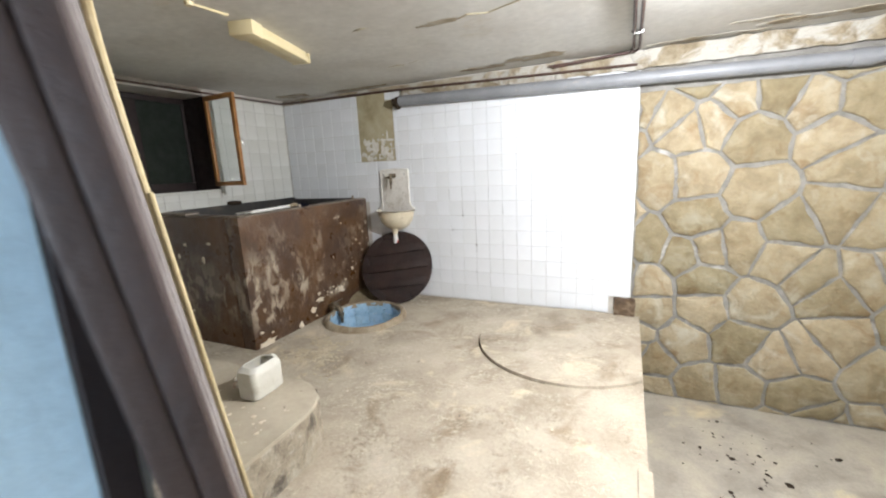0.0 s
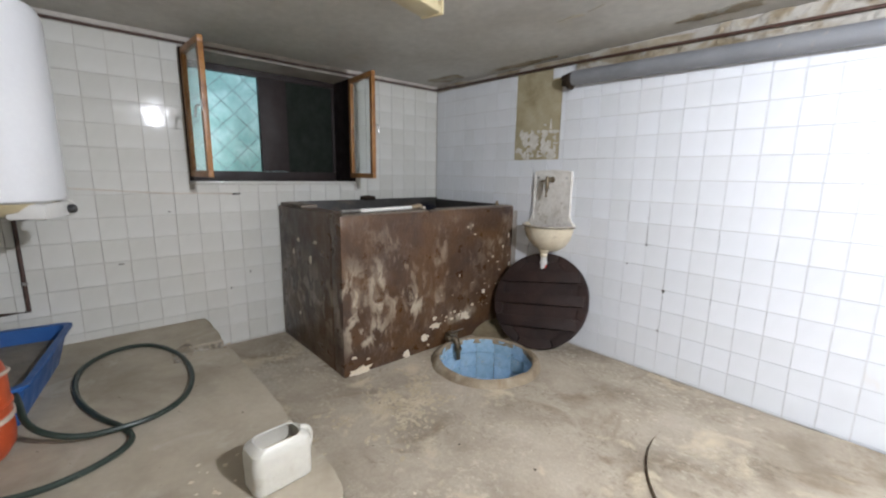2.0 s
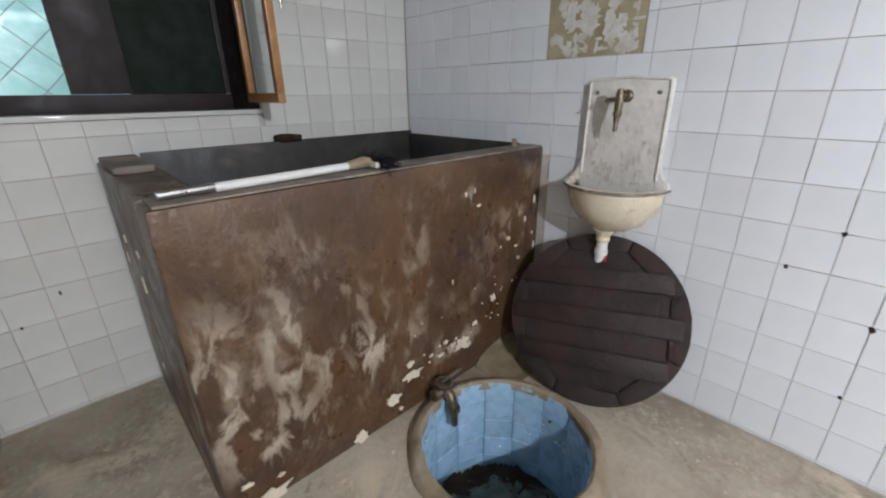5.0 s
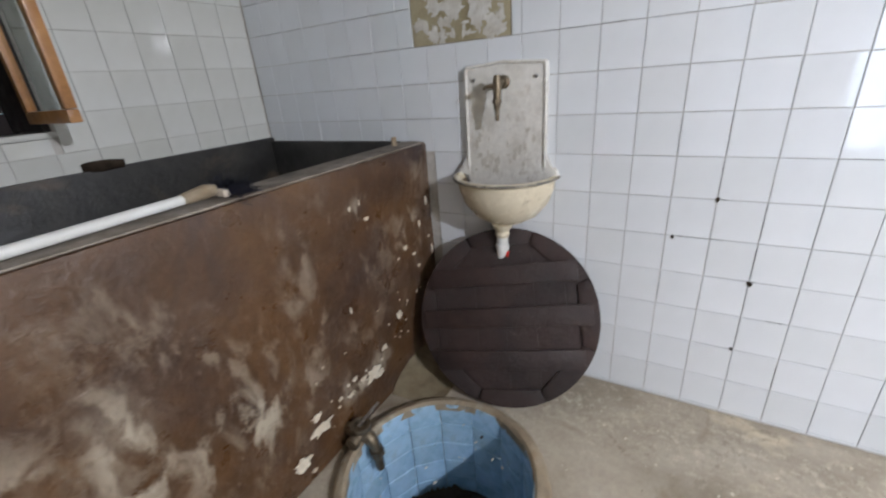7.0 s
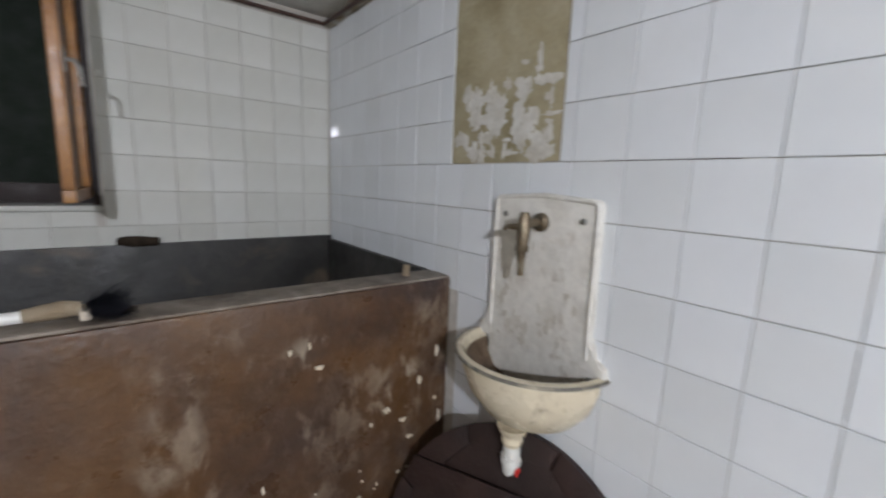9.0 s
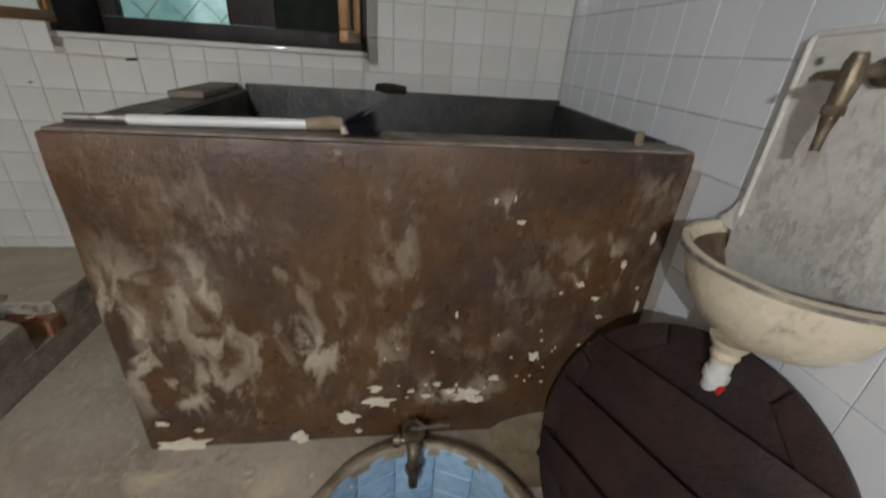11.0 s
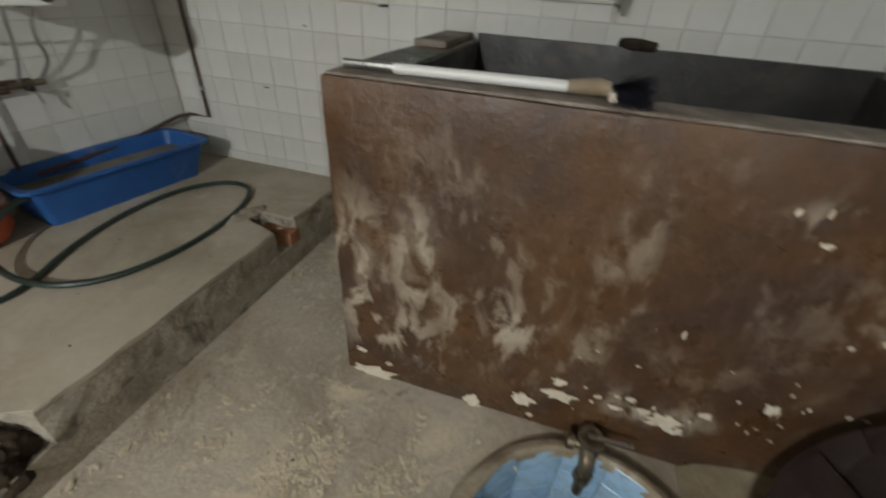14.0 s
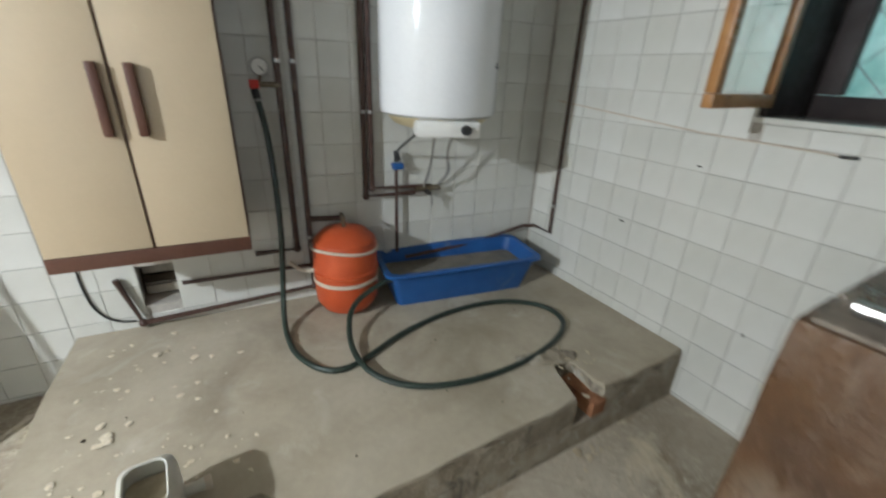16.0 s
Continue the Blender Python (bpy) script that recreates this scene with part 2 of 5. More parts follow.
MARBLE = mat("worn_white_plate", [(0.60, 0.57, 0.51), (0.70, 0.675, 0.62), (0.75, 0.73, 0.68)], 9, 0.4, bump=0.15, fine=45, stain=(0.40, 0.33, 0.24), stain_scale=9, stain_at=(0.6, 0.8))
PLATE_STAIN = mat("faint_plate_stain", [(0.46, 0.42, 0.35), (0.60, 0.565, 0.50)], 20, 0.6, bump=0.2, fine=60)
WHITE_PLASTIC = mat("white_plastic", [(0.68, 0.67, 0.63), (0.76, 0.755, 0.73)], 3, 0.4, bump=0.05, fine=40, grainy=0.12)
HEATER_WHITE = mat("white_enamel_steel", [(0.76, 0.77, 0.79), (0.80, 0.81, 0.82)], 1.5, 0.14, bump=0.0, rough_vary=0.03, grainy=0.12)
CREAM_PLASTIC = mat("yellowed_plastic", [(0.58, 0.49, 0.28), (0.66, 0.57, 0.36)], 3, 0.4, bump=0.05, fine=40, grainy=0.12)
BRASS = mat("tarnished_brass", [(0.085, 0.065, 0.042), (0.19, 0.15, 0.10), (0.32, 0.285, 0.22)], 18, 0.42, metal=0.8, bump=0.3, fine=70)
BRASS_DARK = mat("chipped_dark_rim", [(0.05, 0.045, 0.04), (0.16, 0.145, 0.12), (0.42, 0.37, 0.28)], 16, 0.6, bump=0.4, fine=70)
STEEL = mat("dull_steel", [(0.35, 0.34, 0.32), (0.5, 0.49, 0.47)], 12, 0.35, metal=0.9, bump=0.1, fine=70)
IRON_PIPE = mat("brown_painted_pipe", [(0.045, 0.022, 0.016), (0.082, 0.042, 0.030)], 12, 0.42, bump=0.25, fine=60, stain=(0.13, 0.09, 0.065), stain_scale=9, stain_at=(0.6, 0.7))
GREY_PIPE = mat("grey_plastic_pipe", [(0.17, 0.175, 0.185), (0.23, 0.235, 0.245)], 4, 0.45, bump=0.06, fine=40, stain=(0.42, 0.36, 0.27), stain_scale=6, stain_at=(0.64, 0.74), grainy=0.12)
ORANGE_STEEL = mat("orange_red_paint", [(0.42, 0.065, 0.018), (0.52, 0.09, 0.026)], 6, 0.4, bump=0.08, fine=50, stain=(0.25, 0.06, 0.03), stain_scale=8, stain_at=(0.66, 0.76), grainy=0.12)
STRAP = mat("dirty_white_strap", [(0.48, 0.40, 0.31), (0.60, 0.53, 0.44)], 12, 0.7, bump=0.2, fine=60)
BLUE_PLASTIC = mat("blue_plastic", [(0.014, 0.075, 0.25), (0.024, 0.11, 0.34)], 5, 0.42, bump=0.06, fine=40, stain=(0.13, 0.17, 0.24), stain_scale=6, stain_at=(0.62, 0.76), grainy=0.12)
SAND = mat("grey_sediment", [(0.13, 0.115, 0.09), (0.22, 0.195, 0.155)], 8, 0.85, bump=0.5, fine=60)
HOSE = mat("dark_green_rubber", [(0.012, 0.022, 0.016), (0.026, 0.042, 0.032)], 10, 0.4, bump=0.08, fine=60)
BLACK = mat("black_plastic", [(0.012, 0.012, 0.012), (0.03, 0.03, 0.03)], 8, 0.45, bump=0.05, fine=60)
CORD = mat("cream_cord", [(0.42, 0.33, 0.17), (0.56, 0.46, 0.28)], 10, 0.6, bump=0.2, fine=60)
BRICK = mat("orange_brick", [(0.24, 0.10, 0.045), (0.36, 0.17, 0.085)], 14, 0.9, bump=0.5, fine=60)
RED = mat("red_plastic", [(0.5, 0.02, 0.015), (0.6, 0.03, 0.02)], 6, 0.4, bump=0.0)
DEEP_GREEN = mat("dark_green_shutter", [(0.004, 0.008, 0.004), (0.007, 0.013, 0.007)], 5, 0.85, bump=0.1, fine=50)
BRISTLE = mat("dark_blue_bristle", [(0.008, 0.009, 0.02), (0.02, 0.022, 0.045)], 30, 0.85, bump=0.6, fine=120)
PVC = mat("white_pvc_tube", [(0.66, 0.65, 0.61), (0.74, 0.735, 0.71)], 6, 0.35, bump=0.05, fine=40, grainy=0.12)
YARD = mat("pale_green_yard_wall", [(0.20, 0.36, 0.34), (0.34, 0.50, 0.48), (0.60, 0.72, 0.72)], 3, 0.8, bump=0.2, fine=30)
SCAB = mat("pale_mortar_scab", [(0.40, 0.33, 0.22), (0.56, 0.49, 0.36)], 9, 0.9, bump=0.7, fine=60)
INK = mat("dark_ink", [(0.02, 0.02, 0.05), (0.03, 0.03, 0.06)], 6, 0.5, bump=0.0)


def clear(name, color, rough, ior=1.45):
    m = bpy.data.materials.new(name)
    m.use_nodes = True
    b = m.node_tree.nodes["Principled BSDF"]
    b.inputs["Base Color"].default_value = (*color, 1)
    b.inputs["Roughness"].default_value, b.inputs["IOR"].default_value = rough, ior
    b.inputs["Transmission Weight"].default_value = 1.0
    return m


GLASS = clear("window_glass", (0.93, 0.97, 0.96), 0.02)
FROSTED = clear("textured_glass", (0.80, 0.95, 0.92), 0.02)
CLOUDY = mat("cloudy_polythene", [(0.50, 0.485, 0.42), (0.60, 0.585, 0.53)], 3, 0.42, bump=0.08, fine=30, grainy=0.3, stain=(0.40, 0.37, 0.30), stain_scale=7, stain_at=(0.58, 0.72))
CLOUDY.node_tree.nodes["Principled BSDF"].inputs["Subsurface Weight"].default_value = 0.25
CLOUDY.node_tree.nodes["Principled BSDF"].inputs["Subsurface Radius"].default_value = (0.03, 0.03, 0.025)

TUB_MARKS = [(2.50, 0.50, 0.13, 0.44), (2.62, 0.28, 0.24, 0.18), (2.72, 0.62, 0.10, 0.26), (3.04, 0.44, 0.28, 0.17), (3.58, 0.24, 0.22, 0.10)]
bloom(TUB_PAINT, (0.115, 0.076, 0.054), 2.2, 4.0, 0.50, most=0.6, distort=0.4)
bloom(TUB_PAINT, (0.20, 0.15, 0.108), 2.8, 4.0, 0.53, veins=True, most=0.4)
bloom(TUB_PAINT, (0.27, 0.21, 0.152), 2.3, 11.0, 0.55, most=0.75, distort=0.3, detail=7.0, rough=0.62)
bloom(TUB_PAINT, (0.26, 0.205, 0.15), 2.0, 5.0, 0.5, TUB_MARKS + [(3.30, 0.78, 0.08, 0.2)], most=0.65, distort=0.4, detail=9.0, rough=0.66)
bloom(TUB_PAINT, (0.44, 0.38, 0.29), 2.0, 11.0, 0.5, TUB_MARKS + [(3.75, 0.98, 0.16, 0.10), (4.05, 0.78, 0.12, 0.16)], most=0.85, distort=0.4, detail=7.0, rough=0.6)
bloom(MARBLE, (0.40, 0.35, 0.29), 4.0, 40.0, 0.52, most=0.7)
bloom(ENAMEL, (0.30, 0.225, 0.14), 4.0, 22.0, 0.56)
bloom(CONCRETE, (0.55, 0.49, 0.38), 1.5, 24.0, 0.50)
bloom(CONCRETE, (0.23, 0.185, 0.13), 1.9, 30.0, 0.53)

# ---- building blocks ----
TAU = math.tau


def link_parent(ob, parent):
    if parent is not None:
        ob.parent = parent
        ob.matrix_parent_inverse = parent_world(parent).inverted()


def parent_world(ob):
    m = ob.matrix_basis.copy()
    while ob.parent is not None:
        m = ob.matrix_parent_inverse @ m
        ob = ob.parent
        m = ob.matrix_basis @ m
    return m


def part(name, bm, material, parent=None, label="", smooth=True):
    """One bmesh, in world coordinates, as one mesh object under a thing or a part."""
    me = bpy.data.meshes.new(name)
    bmesh.ops.recalc_face_normals(bm, faces=bm.faces)
    if smooth:
        for f in bm.faces:
            f.smooth = True
        for e in bm.edges:
            if len(e.link_faces) == 2 and e.calc_face_angle(0) > 0.6:
                e.smooth = False
    bm.to_mesh(me)
    bm.free()
    me.materials.append(material)
    ob = new(name, me)
    link_parent(ob, parent)
    if label:
        tagged(ob, label)
    return ob


def thing(name, at, label, category, group="", kind=""):
    ob = new(name)
    ob.empty_display_size = 0.05
    ob.matrix_basis = Matrix.Translation(at)
    return tagged(ob, label, category, group, kind)


def box(lo, hi, bevel=0.0, m=None, bm=None, segments=2):
    out = bm or bmesh.new()
    size = [b - a for a, b in zip(lo, hi)]
    mid = [(a + b) / 2 for a, b in zip(lo, hi)]
    r = bmesh.ops.create_cube(out, size=1, matrix=Matrix.LocRotScale(mid, None, size))
    if bevel:
        vs = set(r["verts"])
        es = [e for e in out.edges if e.verts[0] in vs and e.verts[1] in vs]
        got = bmesh.ops.bevel(out, geom=es, offset=bevel, segments=segments, affect="EDGES", profile=0.6)
        vs = list({v for f in got["faces"] for v in f.verts} | {v for v in vs if v.is_valid})
    else:
        vs = r["verts"]
    if m is not None:
        bmesh.ops.transform(out, matrix=m, verts=list(vs))
    return out


def tube(points, r, bm=None, sides=10, smooth=0, closed=False):
    """A round pipe along a line of points; r is one radius, or one for each point. smooth: how often to round the line."""
    out = bm or bmesh.new()
    pts = [Vector(p) for p in points]
    radii = list(r) if isinstance(r, (list, tuple)) else [r] * len(pts)
    for _ in range(smooth):
        q, s = [pts[0]], [radii[0]]
        for (a, b), (ra, rb) in zip(zip(pts, pts[1:]), zip(radii, radii[1:])):
            q += [a.lerp(b, 0.25), a.lerp(b, 0.75)]
            s += [ra * 0.75 + rb * 0.25, ra * 0.25 + rb * 0.75]
        pts, radii = q + [pts[-1]], s + [radii[-1]]
    rings = []
    side = None
    for i, p in enumerate(pts):
        a, b = pts[max(i - 1, 0)], pts[min(i + 1, len(pts) - 1)]
        d = (b - a).normalized()
        if side is None:
            side = d.cross(Vector((0, 0, 1)) if abs(d.z) < 0.9 else Vector((1, 0, 0))).normalized()
        side = (side - d * side.dot(d)).normalized()
        up = d.cross(side)
        rings.append([out.verts.new(p + (side * math.cos(TAU * k / sides) + up * math.sin(TAU * k / sides)) * radii[i]) for k in range(sides)])
    for a, b in zip(rings, rings[1:]):
        for k in range(sides):
            out.faces.new((a[k], a[(k + 1) % sides], b[(k + 1) % sides], b[k]))
    out.faces.new(rings[0][::-1])
    out.faces.new(rings[-1])
    return out


def lathe(profile, m=None, bm=None, sides=32, arc=TAU):
    """Turns a line of (radius, height) round the z axis."""
    out = bm or bmesh.new()
    whole = abs(arc - TAU) < 1e-6
    n = sides if whole else sides + 1
    rows = []
    for r, z in profile:
        if r < 1e-6:
            rows.append([out.verts.new((0, 0, z))])
        else:
            rows.append([out.verts.new((r * math.cos(arc * k / sides), r * math.sin(arc * k / sides), z)) for k in range(n)])
    for a, b in zip(rows, rows[1:]):
        for k in range(sides):
            j = (k + 1) % n
            if len(a) == 1 and len(b) == 1:
                continue
            if len(a) == 1:
                out.faces.new((a[0], b[j], b[k]))
            elif len(b) == 1:
                out.faces.new((a[k], a[j], b[0]))
            else:
                out.faces.new((a[k], a[j], b[j], b[k]))
    if m is not None:
        bmesh.ops.transform(out, matrix=m, verts=[v for row in rows for v in row])
    return out


def prism(outline, z0, z1, bevel=0.0, m=None, bm=None):
    """A flat outline of (x, y) raised from z0 to z1."""
    out = bm or bmesh.new()
    a = [out.verts.new((x, y, z0)) for x, y in outline]
    b = [out.verts.new((x, y, z1)) for x, y in outline]
    n = len(a)
    top = out.faces.new(b)
    out.faces.new(a[::-1])
    for k in range(n):
        out.faces.new((a[k], a[(k + 1) % n], b[(k + 1) % n], b[k]))
    vs = a + b
    if bevel:
        got = bmesh.ops.bevel(out, geom=list(top.edges), offset=bevel, segments=2, affect="EDGES", profile=0.6)
        vs = list({v for v in vs if v.is_valid} | {v for f in got["faces"] for v in f.verts})
    if m is not None:
        bmesh.ops.transform(out, matrix=m, verts=vs)
    return out


def rough_up(bm, amount, scale, seed=0.0, cuts=0):
    """Uneven relief on a mesh, in metres."""
    if cuts:
        bmesh.ops.subdivide_edges(bm, edges=bm.edges[:], cuts=cuts, use_grid_fill=True)
    bm.normal_update()
    moves = [(v, v.normal.copy() * noise.noise(v.co * scale + Vector((seed, seed * 2, 0))) * amount) for v in bm.verts]
    for v, d in moves:
        v.co += d
    return bm


def blob_outline(cx, cy, rx, ry, seed, n=14, ragged=0.35):
    r = random.Random(seed)
    k = [1 + r.uniform(-ragged, ragged) for _ in range(n)]
    return [(cx + rx * k[i] * math.cos(TAU * i / n), cy + ry * k[i] * math.sin(TAU * i / n)) for i in range(n)]

# ---- the large structure ----
NORTH, WEST, EDGE, PIT, TOP = 4.264, -3.665, 0.575, -0.80, 2.43
SOUTH = pose(-3.665, 0.575, 0, 0, 0, -4.07)  # u along the wall to the east, v into the room


def on_south(u, v, z):
    return SOUTH @ Vector((u, v, z))


def structure(name, bm, material, label, category="wall", smooth=False):
    return tagged(part(name, bm, material, None, "", smooth), label, category, kind="structure")


WELL = Vector((-2.04, 3.42, 0))
WELL_OUT, WELL_IN = 0.412, 0.366


def slab_with_hole(x0, y0, x1, y1, z0, z1, c, r, n=48):
    """A floor with a round shaft through it."""
    bm = bmesh.new()
    h = r + 0.08

    def at(k, rad, z):
        a = TAU * (k + 0.5) / n
        return (c.x + rad * math.cos(a), c.y + rad * math.sin(a), z)

    def on_square(k, z):
        a = TAU * (k + 0.5) / n
        s = h / max(abs(math.cos(a)), abs(math.sin(a)))
        return (c.x + s * math.cos(a), c.y + s * math.sin(a), z)

    for k in range(n):
        bm.faces.new([bm.verts.new(p) for p in (at(k, r, z1), at(k + 1, r, z1), on_square(k + 1, z1), on_square(k, z1))])
        bm.faces.new([bm.verts.new(p) for p in (at(k, r, z0), at(k + 1, r, z0), at(k + 1, r, z1), at(k, r, z1))])
    # the corners left out by the fan
    m = TAU * 0.5 / n
    for sx in (-1, 1):
        for sy in (-1, 1):
            t = h * math.tan(math.pi / 4 - m) if n % 8 == 0 else h
            bm.faces.new([bm.verts.new(p) for p in ((c.x + sx * h, c.y + sy * t, z1), (c.x + sx * h, c.y + sy * h, z1), (c.x + sx * t, c.y + sy * h, z1))])
    xs = [x0, c.x - h, c.x + h, x1]
    ys = [y0, c.y - h, c.y + h, y1]
    for i in range(3):
        for j in range(3):
            if i == j == 1:
                continue
            bm.faces.new([bm.verts.new((x, y, z1)) for x, y in ((xs[i], ys[j]), (xs[i + 1], ys[j]), (xs[i + 1], ys[j + 1]), (xs[i], ys[j + 1]))])
    for a, b in (((x0, y0), (x1, y0)), ((x1, y0), (x1, y1)), ((x1, y1), (x0, y1)), ((x0, y1), (x0, y0))):
        bm.faces.new([bm.verts.new(p) for p in ((*a, z0), (*b, z0), (*b, z1), (*a, z1))])
    bmesh.ops.remove_doubles(bm, verts=bm.verts, dist=1e-4)
    return bm


floor = structure("floor", slab_with_hole(-3.99, -0.05, EDGE, NORTH + 0.3, -0.95, 0.0, WELL, WELL_IN + 0.03), CONCRETE,
                  "worn beige concrete floor with pale scuffs and crumbs", "floor")
structure("floor_pit", box((EDGE, -0.05, PIT - 0.15), (3.1, NORTH + 0.3, PIT)), CONCRETE_DARK, "dusty grey concrete floor of the lower level", "floor")
structure("floor_hall", box((-0.9, -2.4, -0.15), (1.9, -0.05, 0.0)), CONCRETE, "plain concrete floor outside the door", "floor")

# walls: the body behind the tiles
wall_north = structure("wall_north", box((-3.99, NORTH, -0.9), (0.49, NORTH + 0.3, 2.5)), GROUT, "white glazed tiles on the wall behind the wash basin")
wall_stone = structure("wall_stone", box((0.49, NORTH + 0.012, -0.9), (3.1, NORTH + 0.3, 2.5)), MORTAR, "rubble wall of yellow stones in grey mortar")
WIN = (1.775, 3.205, 1.385, 2.362)  # y0, y1, z0, z1
bm = box((WEST - 0.46, -0.1, -0.2), (WEST, WIN[0], 2.5))
box((WEST - 0.46, WIN[1], -0.2), (WEST, NORTH, 2.5), bm=bm)
box((WEST - 0.46, WIN[0], -0.2), (WEST, WIN[1], WIN[2]), bm=bm)
box((WEST - 0.46, WIN[0], WIN[3]), (WEST, WIN[1], 2.5), bm=bm)
wall_west = structure("wall_west", bm, GROUT, "white tiled wall round the basement window")
# the wall with the boiler; a small niche is broken into it
NICHE = (2.13, 2.31, 0.385, 0.60)
bm = box((-0.05, -0.3, -0.2), (NICHE[0], 0, 2.5), m=SOUTH)
box((NICHE[1], -0.3, -0.2), (3.60, 0, 2.5), m=SOUTH, bm=bm)
box((NICHE[0], -0.3, -0.2), (NICHE[1], 0, NICHE[2]), m=SOUTH, bm=bm)
box((NICHE[0], -0.3, NICHE[3]), (NICHE[1], 0, 2.5), m=SOUTH, bm=bm)
box((NICHE[0], -0.3, NICHE[2]), (NICHE[1], -0.16, NICHE[3]), m=SOUTH, bm=bm)
box((3.60, -0.3, 2.06), (4.75, 0, 2.5), m=SOUTH, bm=bm)
wall_south = structure("wall_south", bm, GROUT, "cream tiled wall behind the boiler and cabinet")
bm = box((4.75, -0.3, -0.9), (7.0, 0, 2.5), m=SOUTH)
structure("wall_south_east", bm, WALL, "plain rendered wall beside the door")
structure("wall_east", box((3.1, -0.4, -0.9), (3.3, NORTH + 0.3, 2.5)), WALL, "plain rendered wall of the lower level")
structure("ceiling", box((-4.0, -0.35, TOP), (3.3, NORTH + 0.3, TOP + 0.15)), PLASTER, "stained off-white plaster ceiling", "ceiling")
# the hall outside the door, unseen; its outer opening is added to let light in
bm = box((-1.1, -2.6, -0.15), (-0.9, -0.02, 2.5))
box((1.9, -2.6, -0.15), (2.1, -0.02, 2.5), bm=bm)
box((-0.9, -2.6, -0.15), (-0.25, -2.4, 2.5), bm=bm)
box((1.25, -2.6, -0.15), (1.9, -2.4, 2.5), bm=bm)
box((-0.25, -2.6, 2.12), (1.25, -2.4, 2.5), bm=bm)
structure("wall_hall", bm, BLUE_WALL, "pale blue painted wall outside the door")
structure("ground_outside", box((-6.0, -9.0, -0.3), (7.0, -2.6, -0.02)), CONCRETE_DARK, "grey ground outside the assumed opening of the hall", "ground")
structure("ceiling_hall", box((-1.1, -2.6, TOP), (2.1, -0.352, TOP + 0.15)), PLASTER, "plain plaster ceiling outside the door", "ceiling")
# blue reveal and brown frame of the door
structure("reveal", box((3.60, -0.30, 0.0), (3.605, -0.048, 2.056), m=SOUTH), BLUE_WALL, "pale blue painted door reveal", "wall")
door_frame = thing("door_1_frame", on_south(3.76, -0.02, 0), "dark brown wooden door frame with a chipped foot", "door frame", kind="structure")
part("jamb", prism([(3.601, -0.046), (3.618, -0.046), (3.618, -0.014), (3.601, -0.014)], 0.10, 2.05, 0.004, m=SOUTH), BROWN_WOOD, door_frame)
part("jamb", box((4.70, -0.044, 0.0), (4.749, 0.012, 2.05), 0.004, m=SOUTH), BROWN_WOOD, door_frame)
part("head", box((3.620, -0.044, 2.005), (4.698, 0.012, 2.058), 0.004, m=SOUTH), BROWN_WOOD, door_frame)

# the raised floor in the corner under the boiler
PLAT = 0.282


def plat_outline(z_low):
    c = Vector((-1.36, 1.49))
    pts = [(WEST, 0.55), (-1.09, 0.36)]
    pts += [(-1.055, 0.8), (-1.05, 1.2)]
    pts += [(c.x + 0.305 * math.cos(a), c.y + 0.305 * math.sin(a)) for a in (0.1, 0.4, 0.7, 1.0, 1.3, TAU / 4)]
    if z_low:
        pts += [(-1.66, 1.795), (WEST, 1.795)]
    else:
        pts += [(-1.60, 1.795), (-1.62, 1.68), (-1.67, 1.60), (-1.74, 1.61), (-1.80, 1.70), (-1.815, 1.795)]
        pts += [(-2.93, 1.795), (-2.955, 1.70), (-2.985, 1.57), (-3.06, 1.545), (-3.10, 1.62), (-3.085, 1.74), (-3.10, 1.795), (WEST, 1.795)]
    return pts[::-1] if z_low is None else pts


platform = thing("raised_floor", (-2.4, 1.1, 0), "low concrete platform with a rounded corner and broken edge", "platform", kind="structure")
part("base", rough_up(prism(plat_outline(True), 0.0, 0.135), 0.006, 9, 3, cuts=2), CONCRETE_EDGE, platform, "stained rough concrete side", smooth=False)
bm = bmesh.new()
outline = plat_outline(False)
fine = []
for (ax, ay), (bx, by) in zip(outline, outline[1:] + outline[:1]):
    steps = max(1, int(math.hypot(bx - ax, by - ay) / 0.05))
    fine += [(ax + (bx - ax) * k / steps, ay + (by - ay) * k / steps) for k in range(steps)]
rows = []
for z, push in ((0.136, 0.0), (0.175, 0.002), (0.215, 0.004), (0.25, 0.002), (0.266, 0.004)):
    row = []
    for x, y in fine:
        k = noise.noise(Vector((x * 9, y * 9, z * 11))) * 0.012 + noise.noise(Vector((x * 31, y * 31, z * 31))) * 0.005 - push
        inner = y < 0.7 or x < WEST + 0.02
        row.append(bm.verts.new((x + (0 if inner else k * (1 if x > -1.2 else 0)), y + (0 if inner else k), z)))
    rows.append(row)
for a, b in zip(rows, rows[1:]):
    for k in range(len(a)):
        bm.faces.new((a[k], a[(k + 1) % len(a)], b[(k + 1) % len(a)], b[k]))
part("side", bm, CONCRETE_EDGE, platform, "stained rough concrete side", smooth=False)
worn = [(x, y + (0.0 if y < 0.7 else 0.010 * noise.noise(Vector((x * 7, y * 7, 1))) - 0.004 + min(0.0, 0.05 * noise.noise(Vector((x * 4, y * 4, 5))) + 0.004))) for x, y in fine]
part("top", prism(worn, 0.262, PLAT, 0.012), SCREED, platform, "smooth beige concrete top")
bm = bmesh.new()
bmesh.ops.create_icosphere(bm, subdivisions=4, radius=1.0, matrix=pose(-3.01, 1.525, PLAT - 0.005, 0, 0, -18) @ Matrix.Diagonal((0.15, 0.055, 0.022, 1)))
part("broken_lip", rough_up(bm, 0.016, 22, 8), CONCRETE_EDGE, platform, "ragged broken lip round the hole", smooth=False)
part("brick", box((-3.115, 1.60, 0.137), (-3.03, 1.80, 0.215), 0.006), BRICK, platform, "broken orange hollow brick")
